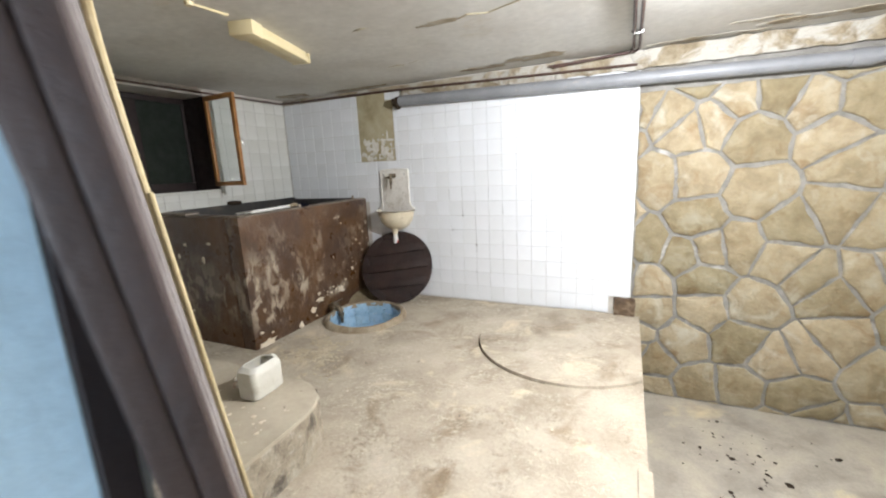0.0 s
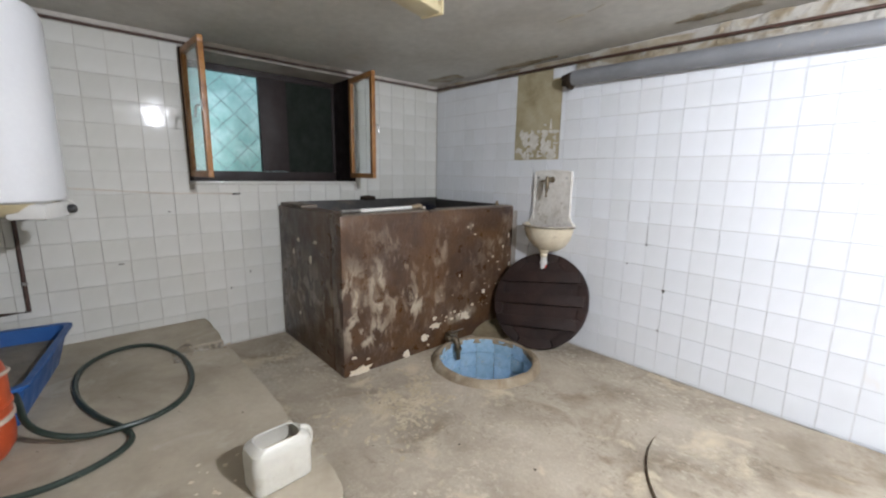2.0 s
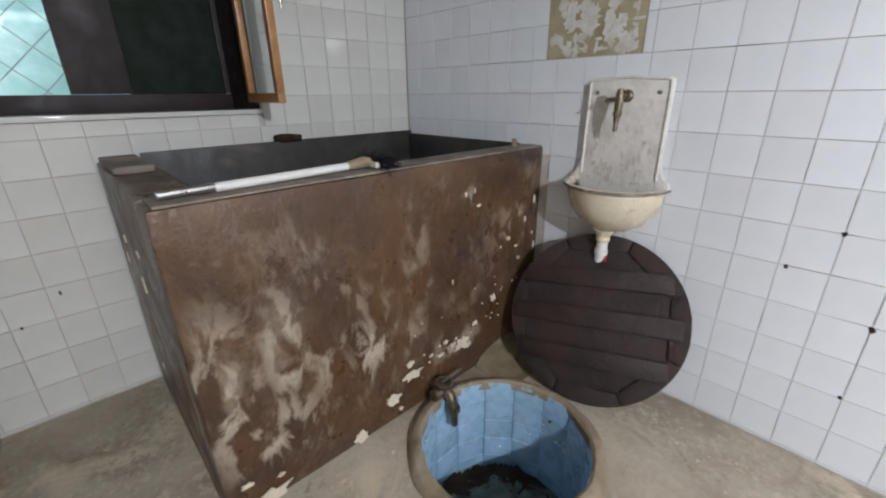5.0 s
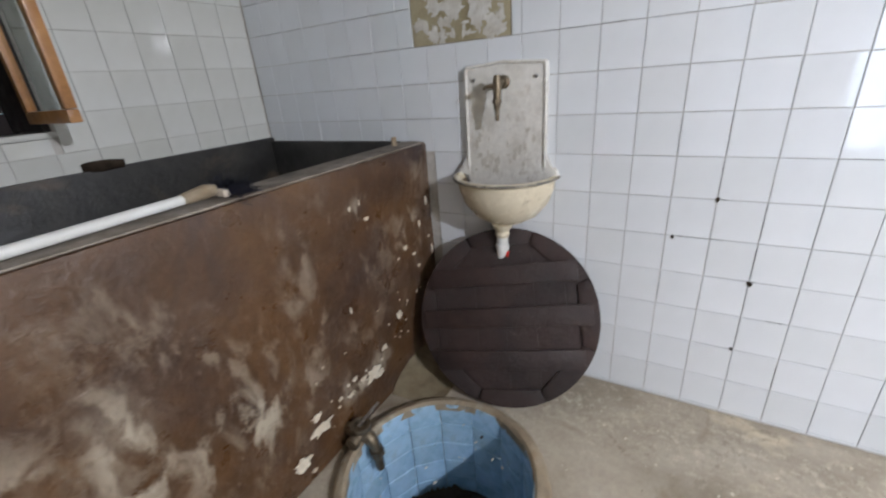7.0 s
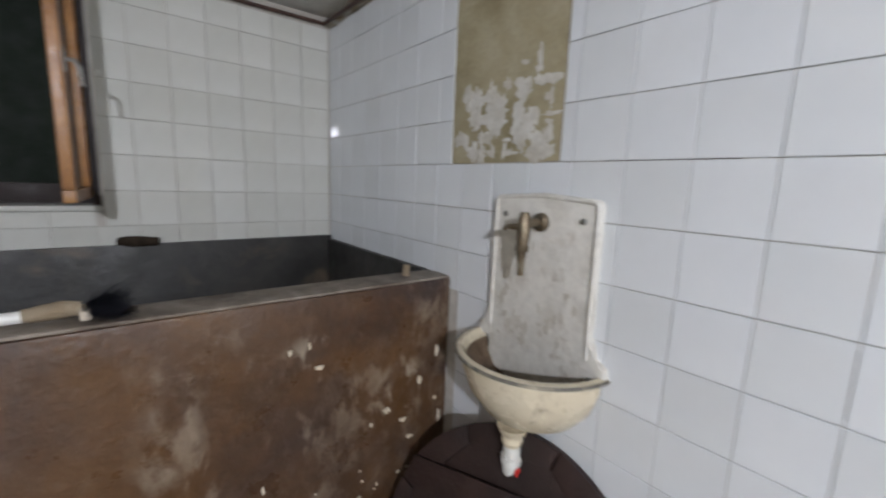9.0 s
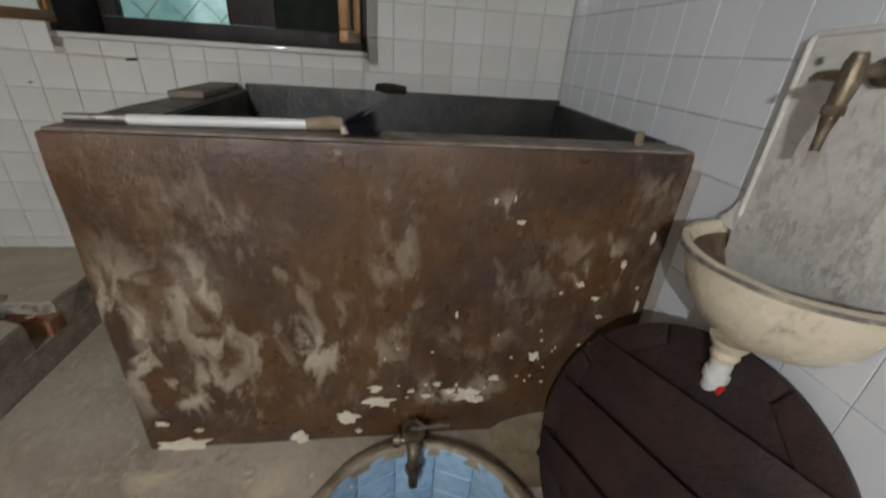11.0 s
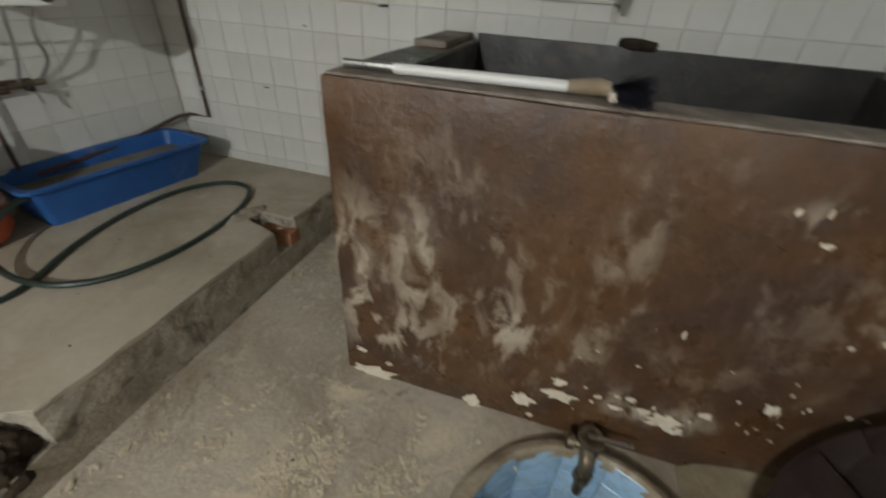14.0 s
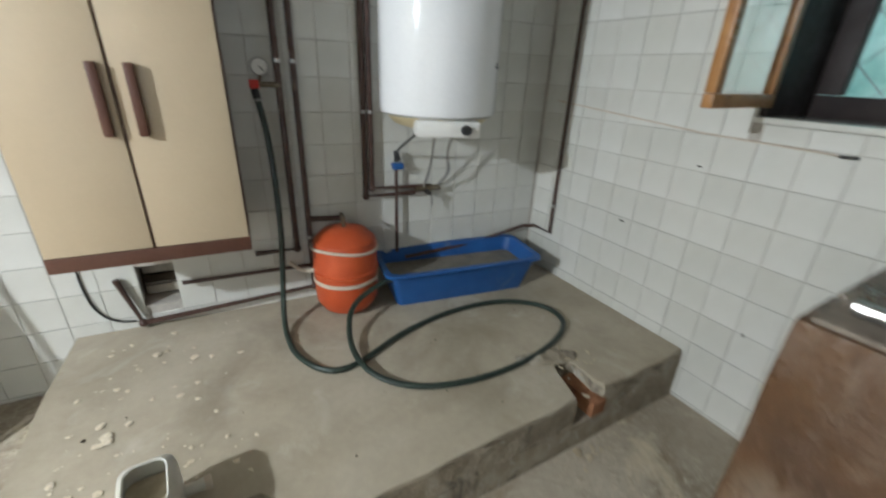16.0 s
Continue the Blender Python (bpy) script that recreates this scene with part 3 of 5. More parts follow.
bm = bmesh.new()
bmesh.ops.create_icosphere(bm, subdivisions=5, radius=1.0, matrix=pose(-1.71, 1.70, 0.14) @ Matrix.Diagonal((0.10, 0.105, 0.10, 1)))
for amount, size in ((0.03, 11), (0.018, 27), (0.010, 60)):
    rough_up(bm, amount, size, 5)
part("rubble", bm, DIRT, platform, "dark crumbling filling")

# round cover cast into the floor, cut off at the edge
bm = bmesh.new()
out = []
for k in range(64):
    a = TAU * k / 64
    out.append((min(0.02 + 0.765 * math.cos(a), EDGE - 0.004), 3.475 + 0.765 * math.sin(a)))
cover = tagged(part("floor_cover", prism(out, 0.001, 0.022, 0.008), CONCRETE), "round concrete cover set into the floor", "cover", kind="structure")
arc_a = [radians(112 + 3 * k) for k in range(52)]
groove = [(0.02 + (0.767 + 0.009 * math.sin(math.pi * k / 51) * (1 + 0.4 * noise.noise(Vector((k * 0.4, 0, 0))))) * math.cos(a), 3.475 + (0.767 + 0.009 * math.sin(math.pi * k / 51)) * math.sin(a)) for k, a in enumerate(arc_a)]
groove += [(0.02 + 0.763 * math.cos(a), 3.475 + 0.763 * math.sin(a)) for a in arc_a[::-1]]
structure("cover_joint", prism(groove, 0.0005, 0.004), BASIN_DIRT, "dark open joint round the concrete cover", "joint")
# rubble lip at the end of the floor
bm = box((EDGE - 0.235, NORTH - 0.035, 0.0), (EDGE - 0.045, NORTH - 0.001, 0.178), 0.010)
structure("bare_corner", rough_up(bm, 0.012, 18, 2, cuts=4), BASIN_DIRT, "bare brown mortar where a tile is missing", "wall")
structure("edge_strip", rough_up(box((EDGE - 0.05, 0.35, -0.05), (EDGE + 0.018, 2.05, 0.012), 0.006), 0.004, 6, 1, cuts=3), CONCRETE, "raised concrete nosing along the floor edge", "floor")

# stones of the rubble wall: cells of a scattered grid, each inset and bulged
def cells(x0, x1, z0, z1, seed):
    # large stones thrown first, then smaller ones into the room between them
    r = random.Random(seed)
    seeds = []
    for least, tries in ((0.38, 500), (0.27, 260), (0.17, 60)):
        for _ in range(tries):
            p = (r.uniform(x0 - 0.2, x1 + 0.2), z0 - 0.2 + (z1 - z0 + 0.4) * r.random())
            if all(math.hypot((p[0] - q[0]), (p[1] - q[1]) * 1.15) > least for q in seeds):
                seeds.append(p)
    for n, (sx, sz) in enumerate(seeds):
        poly = [(x0, z0), (x1, z0), (x1, z1), (x0, z1)]
        for k, (ox, oz) in enumerate(seeds):
            if k == n or (ox - sx) ** 2 + (oz - sz) ** 2 > 1.6:
                continue
            mx, mz, dx, dz = (sx + ox) / 2, (sz + oz) / 2, ox - sx, oz - sz
            cut = []
            for (ax, az), (bx, bz) in zip(poly, poly[1:] + poly[:1]):
                da, db = (ax - mx) * dx + (az - mz) * dz, (bx - mx) * dx + (bz - mz) * dz
                if da <= 0:
                    cut.append((ax, az))
                if da * db < 0:
                    f = da / (da - db)
                    cut.append((ax + (bx - ax) * f, az + (bz - az) * f))
            poly = cut
            if len(poly) < 3:
                break
        if len(poly) >= 3:
            yield poly


def stone(poly, seed):
    r = random.Random(seed)
    cx, cz = sum(p[0] for p in poly) / len(poly), sum(p[1] for p in poly) / len(poly)
    size = max(math.hypot(x - cx, z - cz) for x, z in poly)
    if size < 0.05:
        return None
    ring = []
    for (ax, az), (bx, bz) in zip(poly, poly[1:] + poly[:1]):
        steps = max(1, int(math.hypot(bx - ax, bz - az) / 0.07))
        ring += [(ax + (bx - ax) * i / steps, az + (bz - az) * i / steps) for i in range(steps)]
    bm = bmesh.new()
    rows = []
    for gap, y in ((0.017, NORTH + 0.014), (0.021, NORTH + 0.001), (0.036, NORTH - 0.005)):
        row = []
        for x, z in ring:
            d = math.hypot(x - cx, z - cz) or 1
            g = gap * (1 + 1.1 * noise.noise(Vector((x * 9, z * 9, seed))) + 0.5 * noise.noise(Vector((x * 30, z * 30, seed))))
            k = max(d - g, 0.01) / d
            row.append(bm.verts.new((cx + (x - cx) * k, y + 0.004 * noise.noise(Vector((x * 7, z * 7, 3))), cz + (z - cz) * k)))
        rows.append(row)
    for a, b in zip(rows, rows[1:]):
        for i in range(len(a)):
            j = (i + 1) % len(a)
            bm.faces.new((a[i], a[j], b[j], b[i]))
    mid = bm.verts.new((cx, NORTH - 0.009 + r.uniform(-0.004, 0.003), cz))
    for i in range(len(ring)):
        bm.faces.new((rows[-1][i], rows[-1][(i + 1) % len(ring)], mid))
    return bm


for k, poly in enumerate(cells(0.49, 3.05, PIT, 2.09, 8)):
    bm = stone(poly, k)
    if bm is not None:
        part("stone", bm, STONE, wall_stone)

# crumbling plaster under the ceiling along the wall
bm = box((-3.69, NORTH - 0.022, 2.375), (-1.9, NORTH + 0.01, 2.419))
box((-1.9, NORTH - 0.03, 2.27), (3.09, NORTH + 0.01, 2.419), bm=bm)
bmesh.ops.subdivide_edges(bm, edges=[e for e in bm.edges if e.calc_length() > 0.5], cuts=60, use_grid_fill=True)
structure("plaster_band", rough_up(bm, 0.03, 8, 4), CRUMBLE, "crumbling yellow-brown plaster below the ceiling", "plaster")

# ---- the tub ----
TX0, TX1, TY0, TY1, TH = WEST, -2.50, 2.425, NORTH - 0.004, 1.18
tub = thing("cement_tub", (-3.1, 3.35, 0), "large brown-painted cement tub with peeling paint and pale foot", "tub")
bm = box((TX1 - 0.15, TY0, 0), (TX1, TY1, TH), 0.012)
bmesh.ops.subdivide_edges(bm, edges=[e for e in bm.edges if e.calc_length() > 0.6], cuts=10, use_grid_fill=True)
part("front_wall", rough_up(bm, 0.006, 5, 1), TUB_PAINT, tub)
part("side_wall", rough_up(box((TX0 + 0.002, TY0 + 0.002, 0), (TX1 - 0.152, TY0 + 0.17, TH + 0.004), 0.01), 0.006, 5, 2, cuts=3), TUB_PAINT, tub)
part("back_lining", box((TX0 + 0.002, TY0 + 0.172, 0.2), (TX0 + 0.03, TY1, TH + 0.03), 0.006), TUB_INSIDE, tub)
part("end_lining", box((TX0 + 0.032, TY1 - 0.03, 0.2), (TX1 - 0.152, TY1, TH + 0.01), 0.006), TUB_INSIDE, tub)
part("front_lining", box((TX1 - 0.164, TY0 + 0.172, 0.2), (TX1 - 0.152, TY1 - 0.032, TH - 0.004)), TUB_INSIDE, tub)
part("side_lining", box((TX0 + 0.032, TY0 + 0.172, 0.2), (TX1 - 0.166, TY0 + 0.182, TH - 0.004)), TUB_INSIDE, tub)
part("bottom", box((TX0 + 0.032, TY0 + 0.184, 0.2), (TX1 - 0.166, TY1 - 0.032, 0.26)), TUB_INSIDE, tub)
part("rim", rough_up(box((TX1 - 0.146, TY0 + 0.02, TH), (TX1 - 0.006, TY1, TH + 0.008), 0.003), 0.003, 20, 2, cuts=4), TUB_RIM, tub, "worn grey cement rim")

# ---- well ----
well = thing("round_well", (WELL.x, WELL.y, -0.545), "shallow round well lined with blue tiles, worn concrete rim", "well")
DEEP = -0.545
bm = lathe([(WELL_OUT + 0.02, 0.0), (WELL_OUT + 0.006, 0.032), (WELL_OUT - 0.012, 0.047), (WELL_IN + 0.012, 0.05), (WELL_IN, 0.04), (WELL_IN, 0.0)], Matrix.Translation(WELL), sides=64)
part("rim", rough_up(bm, 0.008, 9, 5), RIM_STONE, well, "worn brown concrete rim")
part("floor", lathe([(0, DEEP - 0.02), (WELL_IN + 0.02, DEEP - 0.02), (WELL_IN + 0.02, DEEP), (0, DEEP)], Matrix.Translation(WELL), sides=32), WELL_FLOOR, well, "dirty dark tiled bottom")
ROWS_W, COLS_W = 5, 15
for j in range(ROWS_W):
    z0 = 0.036 - j * 0.124
    mesh = None
    for i in range(COLS_W):
        a = TAU * (i + 0.5) / COLS_W
        w = (WELL_IN + 0.004) * math.tan(math.pi / COLS_W) - 0.002
        m = Matrix.Translation(WELL) @ Matrix.Rotation(a, 4, "Z")
        if mesh is None:
            t = part("tile", box((WELL_IN - 0.003, -w, z0 - 0.121), (WELL_IN + 0.018, w, z0), 0.002, segments=1), WELL_TILE, None)
            mesh = t.data
        else:
            t = new("tile", mesh)
        t.parent = well
        t.matrix_parent_inverse = well.matrix_basis.inverted()
        t.matrix_basis = m
# square tiles of the bottom, cut to the round
ring_cut = [(WELL_IN * math.cos(TAU * k / 28), WELL_IN * math.sin(TAU * k / 28)) for k in range(28)]
for i in range(-3, 3):
    for j in range(-3, 3):
        poly = [(0.152 * (i + a) + 0.03, 0.152 * (j + b) + 0.02) for a, b in ((0.02, 0.02), (0.98, 0.02), (0.98, 0.98), (0.02, 0.98))]
        for (ax, ay), (bx, by) in zip(ring_cut, ring_cut[1:] + ring_cut[:1]):
            got = []
            for (px, py), (qx, qy) in zip(poly, poly[1:] + poly[:1]):
                dp, dq = (bx - ax) * (py - ay) - (by - ay) * (px - ax), (bx - ax) * (qy - ay) - (by - ay) * (qx - ax)
                if dp >= 0:
                    got.append((px, py))
                if dp * dq < 0:
                    f = dp / (dp - dq)
                    got.append((px + (qx - px) * f, py + (qy - py) * f))
            poly = got
            if len(poly) < 3:
                break
        if len(poly) >= 3:
            part("floor_tile", prism(poly, DEEP + 0.0005, DEEP + 0.004, m=Matrix.Translation(WELL)), WELL_FLOOR, well, smooth=False)
bm = bmesh.new()
bmesh.ops.create_grid(bm, x_segments=26, y_segments=40, size=0.5, matrix=Matrix.Translation((WELL.x - 0.2, WELL.y, 0)) @ Matrix.Diagonal((0.32, 0.66, 1, 1)))
for v in bm.verts:
    d = math.hypot(v.co.x - WELL.x, v.co.y - WELL.y)
    v.co.z = DEEP - 0.02 + max(0.0, (d - 0.19 + 0.12 * noise.noise(v.co * 9)) * 0.30) + 0.014 * noise.noise(v.co * 26)
bmesh.ops.delete(bm, geom=[v for v in bm.verts if math.hypot(v.co.x - WELL.x, v.co.y - WELL.y) > WELL_IN - 0.002], context="VERTS")
tagged(part("sludge", bm, DIRT, None), "dark dried sludge heaped on the well bottom", "sludge", kind="stuff")
# sediment on the bottom
bm = bmesh.new()
for i in range(90):
    r = random.Random(i + 500)
    a, d = r.uniform(0, TAU), 0.34 * math.sqrt(r.random())
    bmesh.ops.create_icosphere(bm, subdivisions=1, radius=r.uniform(0.003, 0.009), matrix=Matrix.Translation(WELL) @ pose(d * math.cos(a), d * math.sin(a), DEEP + 0.003))
tagged(part("debris", bm, DIRT), "dark crumbs on the well bottom", "debris", kind="stuff")

# ---- round wooden lid leaning on the wall ----
lid = thing("round_wooden_lid", (-2.06, 3.93, 0.0), "dark brown round plank lid leaning on the tiled wall", "lid")
LID = Matrix.Translation((-1.965, 3.873, 0.014)) @ Matrix.Rotation(radians(11.3), 4, "Z") @ Matrix.Rotation(radians(65.2), 4, "X") @ pose(0, 0.426, 0, 0, 0, 8)
R = 0.426


def lid_plank(v0, v1):
    pts = []
    for i in range(9):
        v = v0 + (v1 - v0) * i / 8
        pts.append((math.sqrt(max(R * R - v * v, 0)), v))
    pts += [(-x, v) for x, v in pts[::-1]]
    return [p for k, p in enumerate(pts) if k == 0 or (Vector(p) - Vector(pts[k - 1])).length > 0.002]


N_PLANK = 6
for k in range(N_PLANK):
    v0, v1 = -R + 2 * R * k / N_PLANK + 0.0003, -R + 2 * R * (k + 1) / N_PLANK - 0.0003
    part("plank", prism([(y, x) for x, y in lid_plank(max(v0, -R + 0.004), min(v1, R - 0.004))], -0.024, 0.0, m=LID), DARK_WOOD, lid)
for v in (0.20, 0.0, -0.20):
    half = math.sqrt(R * R - v * v) - 0.03
    part("batten", box((-half, v - 0.046, 0.0145), (half, v + 0.046, 0.034), 0.005, m=LID), DARK_WOOD, lid)
OCT = 8
for k in range(OCT):
    a0, a1 = TAU * (k + 0.5) / OCT + 0.012, TAU * (k + 1.5) / OCT - 0.012
    pts = [(R * 0.996 * math.cos(a0 + (a1 - a0) * i / 6), R * 0.996 * math.sin(a0 + (a1 - a0) * i / 6)) for i in range(7)]
    pts += [(R * 0.86 * math.cos(a), R * 0.86 * math.sin(a)) for a in (a1, a0)]
    part("rim_piece", prism(pts, 0.001, 0.014, 0.002, m=LID), DARK_WOOD, lid)

# ---- wall basin ----
basin = thing("wall_basin", (-2.066, NORTH, 1.0), "old cream enamel wall basin with tall white splash plate", "basin")
BX = -2.066
out = [(BX - 0.188, 0.90), (BX + 0.188, 0.90)]
out += [(BX + 0.188, 1.49)] + [(BX + 0.168 + 0.02 * math.cos(a), 1.495 + 0.02 * math.sin(a)) for a in (0.4, 0.8, 1.2)]
out += [(BX + 0.05, 1.522), (BX, 1.526), (BX - 0.05, 1.522)] + [(BX - 0.168 - 0.02 * math.cos(a), 1.495 + 0.02 * math.sin(a)) for a in (1.2, 0.8, 0.4)] + [(BX - 0.188, 1.49)]
FLAT = Matrix(((1, 0, 0, 0), (0, 0, -1, NORTH), (0, 1, 0, 0), (0, 0, 0, 1)))  # (x, z, out of the wall)
part("splash_plate", prism(out, 0.008, 0.028, 0.006, m=FLAT), MARBLE, basin, "worn white plate with grey stains")
edge = tube([FLAT @ Vector((x, z, 0.028)) for x, z in ([(BX + 0.183, 1.08)] + [(BX + (x - BX) * 0.96, 1.06 + (z - 1.06) * 0.985) for x, z in out[2:]] + [(BX - 0.183, 1.08)])], 0.007, sides=8)
part("plate_edge", edge, MARBLE, basin)
BOWL = Matrix.Translation((BX, NORTH - 0.012, 1.0)) @ Matrix.Rotation(math.pi, 4, "Z")
shell = [(0.03, -0.20), (0.075, -0.188), (0.15, -0.145), (0.20, -0.08), (0.224, -0.01), (0.228, 0.025), (0.244, 0.034), (0.244, 0.046), (0.228, 0.048),
         (0.216, 0.03), (0.205, -0.01), (0.17, -0.07), (0.11, -0.12), (0.0, -0.14)]
bm = lathe(shell, BOWL, sides=28, arc=math.pi)
part("bowl", bm, ENAMEL, basin, "rounded cream enamel bowl")
rim_pts = [BOWL @ Vector((0.246 * math.cos(a), 0.246 * math.sin(a), 0.040)) for a in [math.pi * k / 24 for k in range(25)]]
part("bowl_rim", tube(rim_pts, 0.0055, sides=8), BRASS_DARK, basin, "chipped dark grey rim of the bowl")
for s in (-1, 1):
    part("shoulder", prism([(BX + s * 0.178, 1.035), (BX + s * 0.244, 1.035), (BX + s * 0.236, 1.07), (BX + s * 0.207, 1.085), (BX + s * 0.19, 1.14), (BX + s * 0.178, 1.15)][::s], 0.006, 0.03, 0.005, m=FLAT), MARBLE, basin)
NECK = Matrix.Translation((BX + 0.014, NORTH - 0.108, 0.012))
part("neck", lathe([(0.0, 0.81), (0.05, 0.82), (0.042, 0.80), (0.03, 0.785), (0.034, 0.77), (0.028, 0.755), (0.0, 0.75)], NECK, sides=20), ENAMEL, basin)
part("drain_pipe", tube([(BX + 0.012, NORTH - 0.105, 0.78), (BX + 0.010, NORTH - 0.10, 0.71), (BX - 0.006, NORTH - 0.085, 0.645), (BX - 0.034, NORTH - 0.062, 0.56)], [0.027, 0.026, 0.024, 0.014], sides=14), WHITE_PLASTIC, basin, "white plastic drain spout")
part("drain_collar", tube([(BX + 0.010, NORTH - 0.10, 0.725), (BX + 0.008, NORTH - 0.099, 0.70)], 0.032, sides=14), WHITE_PLASTIC, basin)
part("valve_tab", box((BX + 0.024, NORTH - 0.10, 0.66), (BX + 0.038, NORTH - 0.07, 0.688), 0.003), RED, basin, "small red plastic tab")
for k in range(46):
    r = random.Random(1300 + k)
    x, z = BX + r.gauss(0, 0.09), 1.06 + abs(r.gauss(0, 0.10))
    if abs(x - BX) < 0.165:
        part("stain", prism(blob_outline(x, z, r.uniform(0.002, 0.014), r.uniform(0.003, 0.022), 1300 + k, 12, 0.5), 0.0275, 0.0282 + 0.00002 * k, m=FLAT), PLATE_STAIN, basin)
for s in (-1, 1):
    part("bolt", lathe([(0.009, 0.0), (0.008, 0.006), (0.0, 0.008)], Matrix.Translation((BX + s * 0.14, NORTH - 0.028, 1.455)) @ Matrix.Rotation(radians(90), 4, "X"), sides=10), STEEL, basin)


def tap(at, turn, parent_label, name="wall_tap", scale=1.0):
    """A small brass garden tap: wall rose, body, spout and cross handle; y points into the wall."""
    t = thing(name, at, parent_label, "tap")
    m = Matrix.Translation(at) @ Matrix.Rotation(radians(turn), 4, "Z") @ Matrix.Scale(scale, 4)
    p = lambda *c: m @ Vector(c)
    part("rose", lathe([(0.019, 0.0), (0.018, 0.006), (0.013, 0.010), (0.0, 0.010)], m @ Matrix.Rotation(radians(90), 4, "X"), sides=16), BRASS, t)
    part("stub", tube([p(0, 0, 0), p(0, -0.048, 0)], 0.012, sides=12), BRASS, t)
    part("barrel", tube([p(0, -0.05, 0.02), p(0, -0.05, 0.008), p(0, -0.05, -0.02), p(0, -0.052, -0.045), p(0, -0.053, -0.06)], [0.012, 0.018, 0.019, 0.015, 0.014], sides=14), BRASS, t)
    part("nut", tube([p(0, -0.052, -0.042), p(0, -0.052, -0.054)], 0.019, sides=6), BRASS, t)
    part("nozzle", tube([p(0, -0.053, -0.058), p(0, -0.053, -0.075), p(0, -0.053, -0.10)], [0.015, 0.010, 0.009], sides=12), BRASS, t)
    part("spindle", tube([p(0, -0.052, -0.008), p(-0.018, -0.058, -0.008), p(-0.034, -0.062, -0.010)], [0.012, 0.010, 0.006], sides=10), BRASS, t)
    part("handle", tube([p(-0.030, -0.070, -0.014), p(-0.033, -0.062, -0.010), p(-0.034, -0.050, -0.008)], [0.006, 0.007, 0.006], sides=8), BRASS, t)
    return t


tap((BX - 0.0, NORTH - 0.029, 1.44), 0, "tarnished brass tap on the basin's splash plate", scale=1.5)
part("dirt", lathe([(0.0, -0.118), (0.10, -0.112), (0.163, -0.073), (0.204, -0.008), (0.213, 0.018), (0.211, 0.019), (0.200, -0.004), (0.155, -0.064), (0.0, -0.105)], BOWL, sides=28, arc=math.pi), BASIN_DIRT, basin, "dark dirt inside the bowl")
wt = thing("well_tap", (-2.47, 3.41, 0.05), "grey brass tap with steel lever at the well's rim", "tap")
part("body", tube([(-2.50, 3.41, 0.088), (-2.44, 3.41, 0.088), (-2.40, 3.41, 0.085), (-2.365, 3.41, 0.07), (-2.35, 3.41, 0.03), (-2.347, 3.41, -0.02)], [0.020, 0.024, 0.032, 0.027, 0.022, 0.024], sides=16, smooth=1), BRASS, wt)
part("spout", tube([(-2.347, 3.41, -0.01), (-2.345, 3.41, -0.05), (-2.343, 3.41, -0.085), (-2.343, 3.41, -0.09)], [0.021, 0.019, 0.0185, 0.015], sides=14), BRASS, wt)
part("nut", tube([(-2.349, 3.41, 0.022), (-2.347, 3.41, -0.008)], 0.033, sides=6), BRASS, wt)
part("wall_nut", tube([(-2.475, 3.41, 0.088), (-2.448, 3.41, 0.088)], 0.034, sides=6), BRASS, wt)
part("gland", tube([(-2.415, 3.41, 0.09), (-2.415, 3.41, 0.122)], [0.030, 0.027], sides=16), BRASS, wt)
part("ring", lathe([(0.029, 0.0), (0.044, 0.0), (0.046, 0.008), (0.044, 0.02), (0.030, 0.02), (0.029, 0.0)], Matrix.Translation((-2.418, 3.41, 0.112)), sides=24), BRASS, wt)
part("lever", box((-2.426, 3.40, 0.126), (-2.412, 3.548, 0.134), 0.002, m=Matrix.Translation((-2.42, 3.4, 0.13)) @ Matrix.Rotation(radians(4), 4, "Z") @ Matrix.Translation((2.42, -3.4, -0.13))), STEEL, wt, "flat steel lever")
part("side_plug", tube([(-2.412, 3.335, 0.088), (-2.412, 3.36, 0.088), (-2.412, 3.365, 0.088), (-2.412, 3.41, 0.088)], [0.029, 0.029, 0.018, 0.024], sides=12), BRASS, wt)

# ---- window ----
window = thing("window_1", (WEST - 0.38, 2.49, WIN[2]), "dark brown basement window with one bright pane", "window", kind="structure")
FX0, FX1 = WEST - 0.42, WEST - 0.36
y0, y1, z0, z1 = WIN
frames = [((FX0, y0, z0), (FX1, y1, 1.472)), ((FX0, y0, 2.308), (FX1, y1, z1)), ((FX0, y0, 1.474), (FX1, 1.885, 2.306)), ((FX0, 3.15, 1.474), (FX1, y1, 2.306)), ((FX0, 2.44, 1.474), (FX1, 2.69, 2.306))]
for lo, hi in frames:
    part("window_frame", box(lo, hi, 0.006), BROWN_WOOD, window)
part("pane", box((FX0 + 0.024, 1.878, 1.466), (FX0 + 0.029, 2.447, 2.313)), FROSTED, window, "bright textured glass pane").visible_shadow = False
part("shutter_panel", box((FX0 + 0.02, 2.684, 1.466), (FX0 + 0.045, 3.156, 2.313), 0.003), DEEP_GREEN, window, "dark green closed shutter panel")
part("window_sill", box((WEST - 0.355, y0 - 0.004, z0 - 0.02), (WEST + 0.025, y1 + 0.006, z0 + 0.004), 0.005), TILE_OLD, window, "white tiled sill")
part("side_lining", box((WEST - 0.35, y0 + 0.002, z0 + 0.006), (WEST + 0.004, y0 + 0.028, z1 - 0.004), 0.003), BROWN_WOOD, window)
part("side_lining", box((WEST - 0.35, y1 - 0.028, z0 + 0.006), (WEST + 0.004, y1 - 0.002, z1 - 0.004), 0.003), BROWN_WOOD, window)


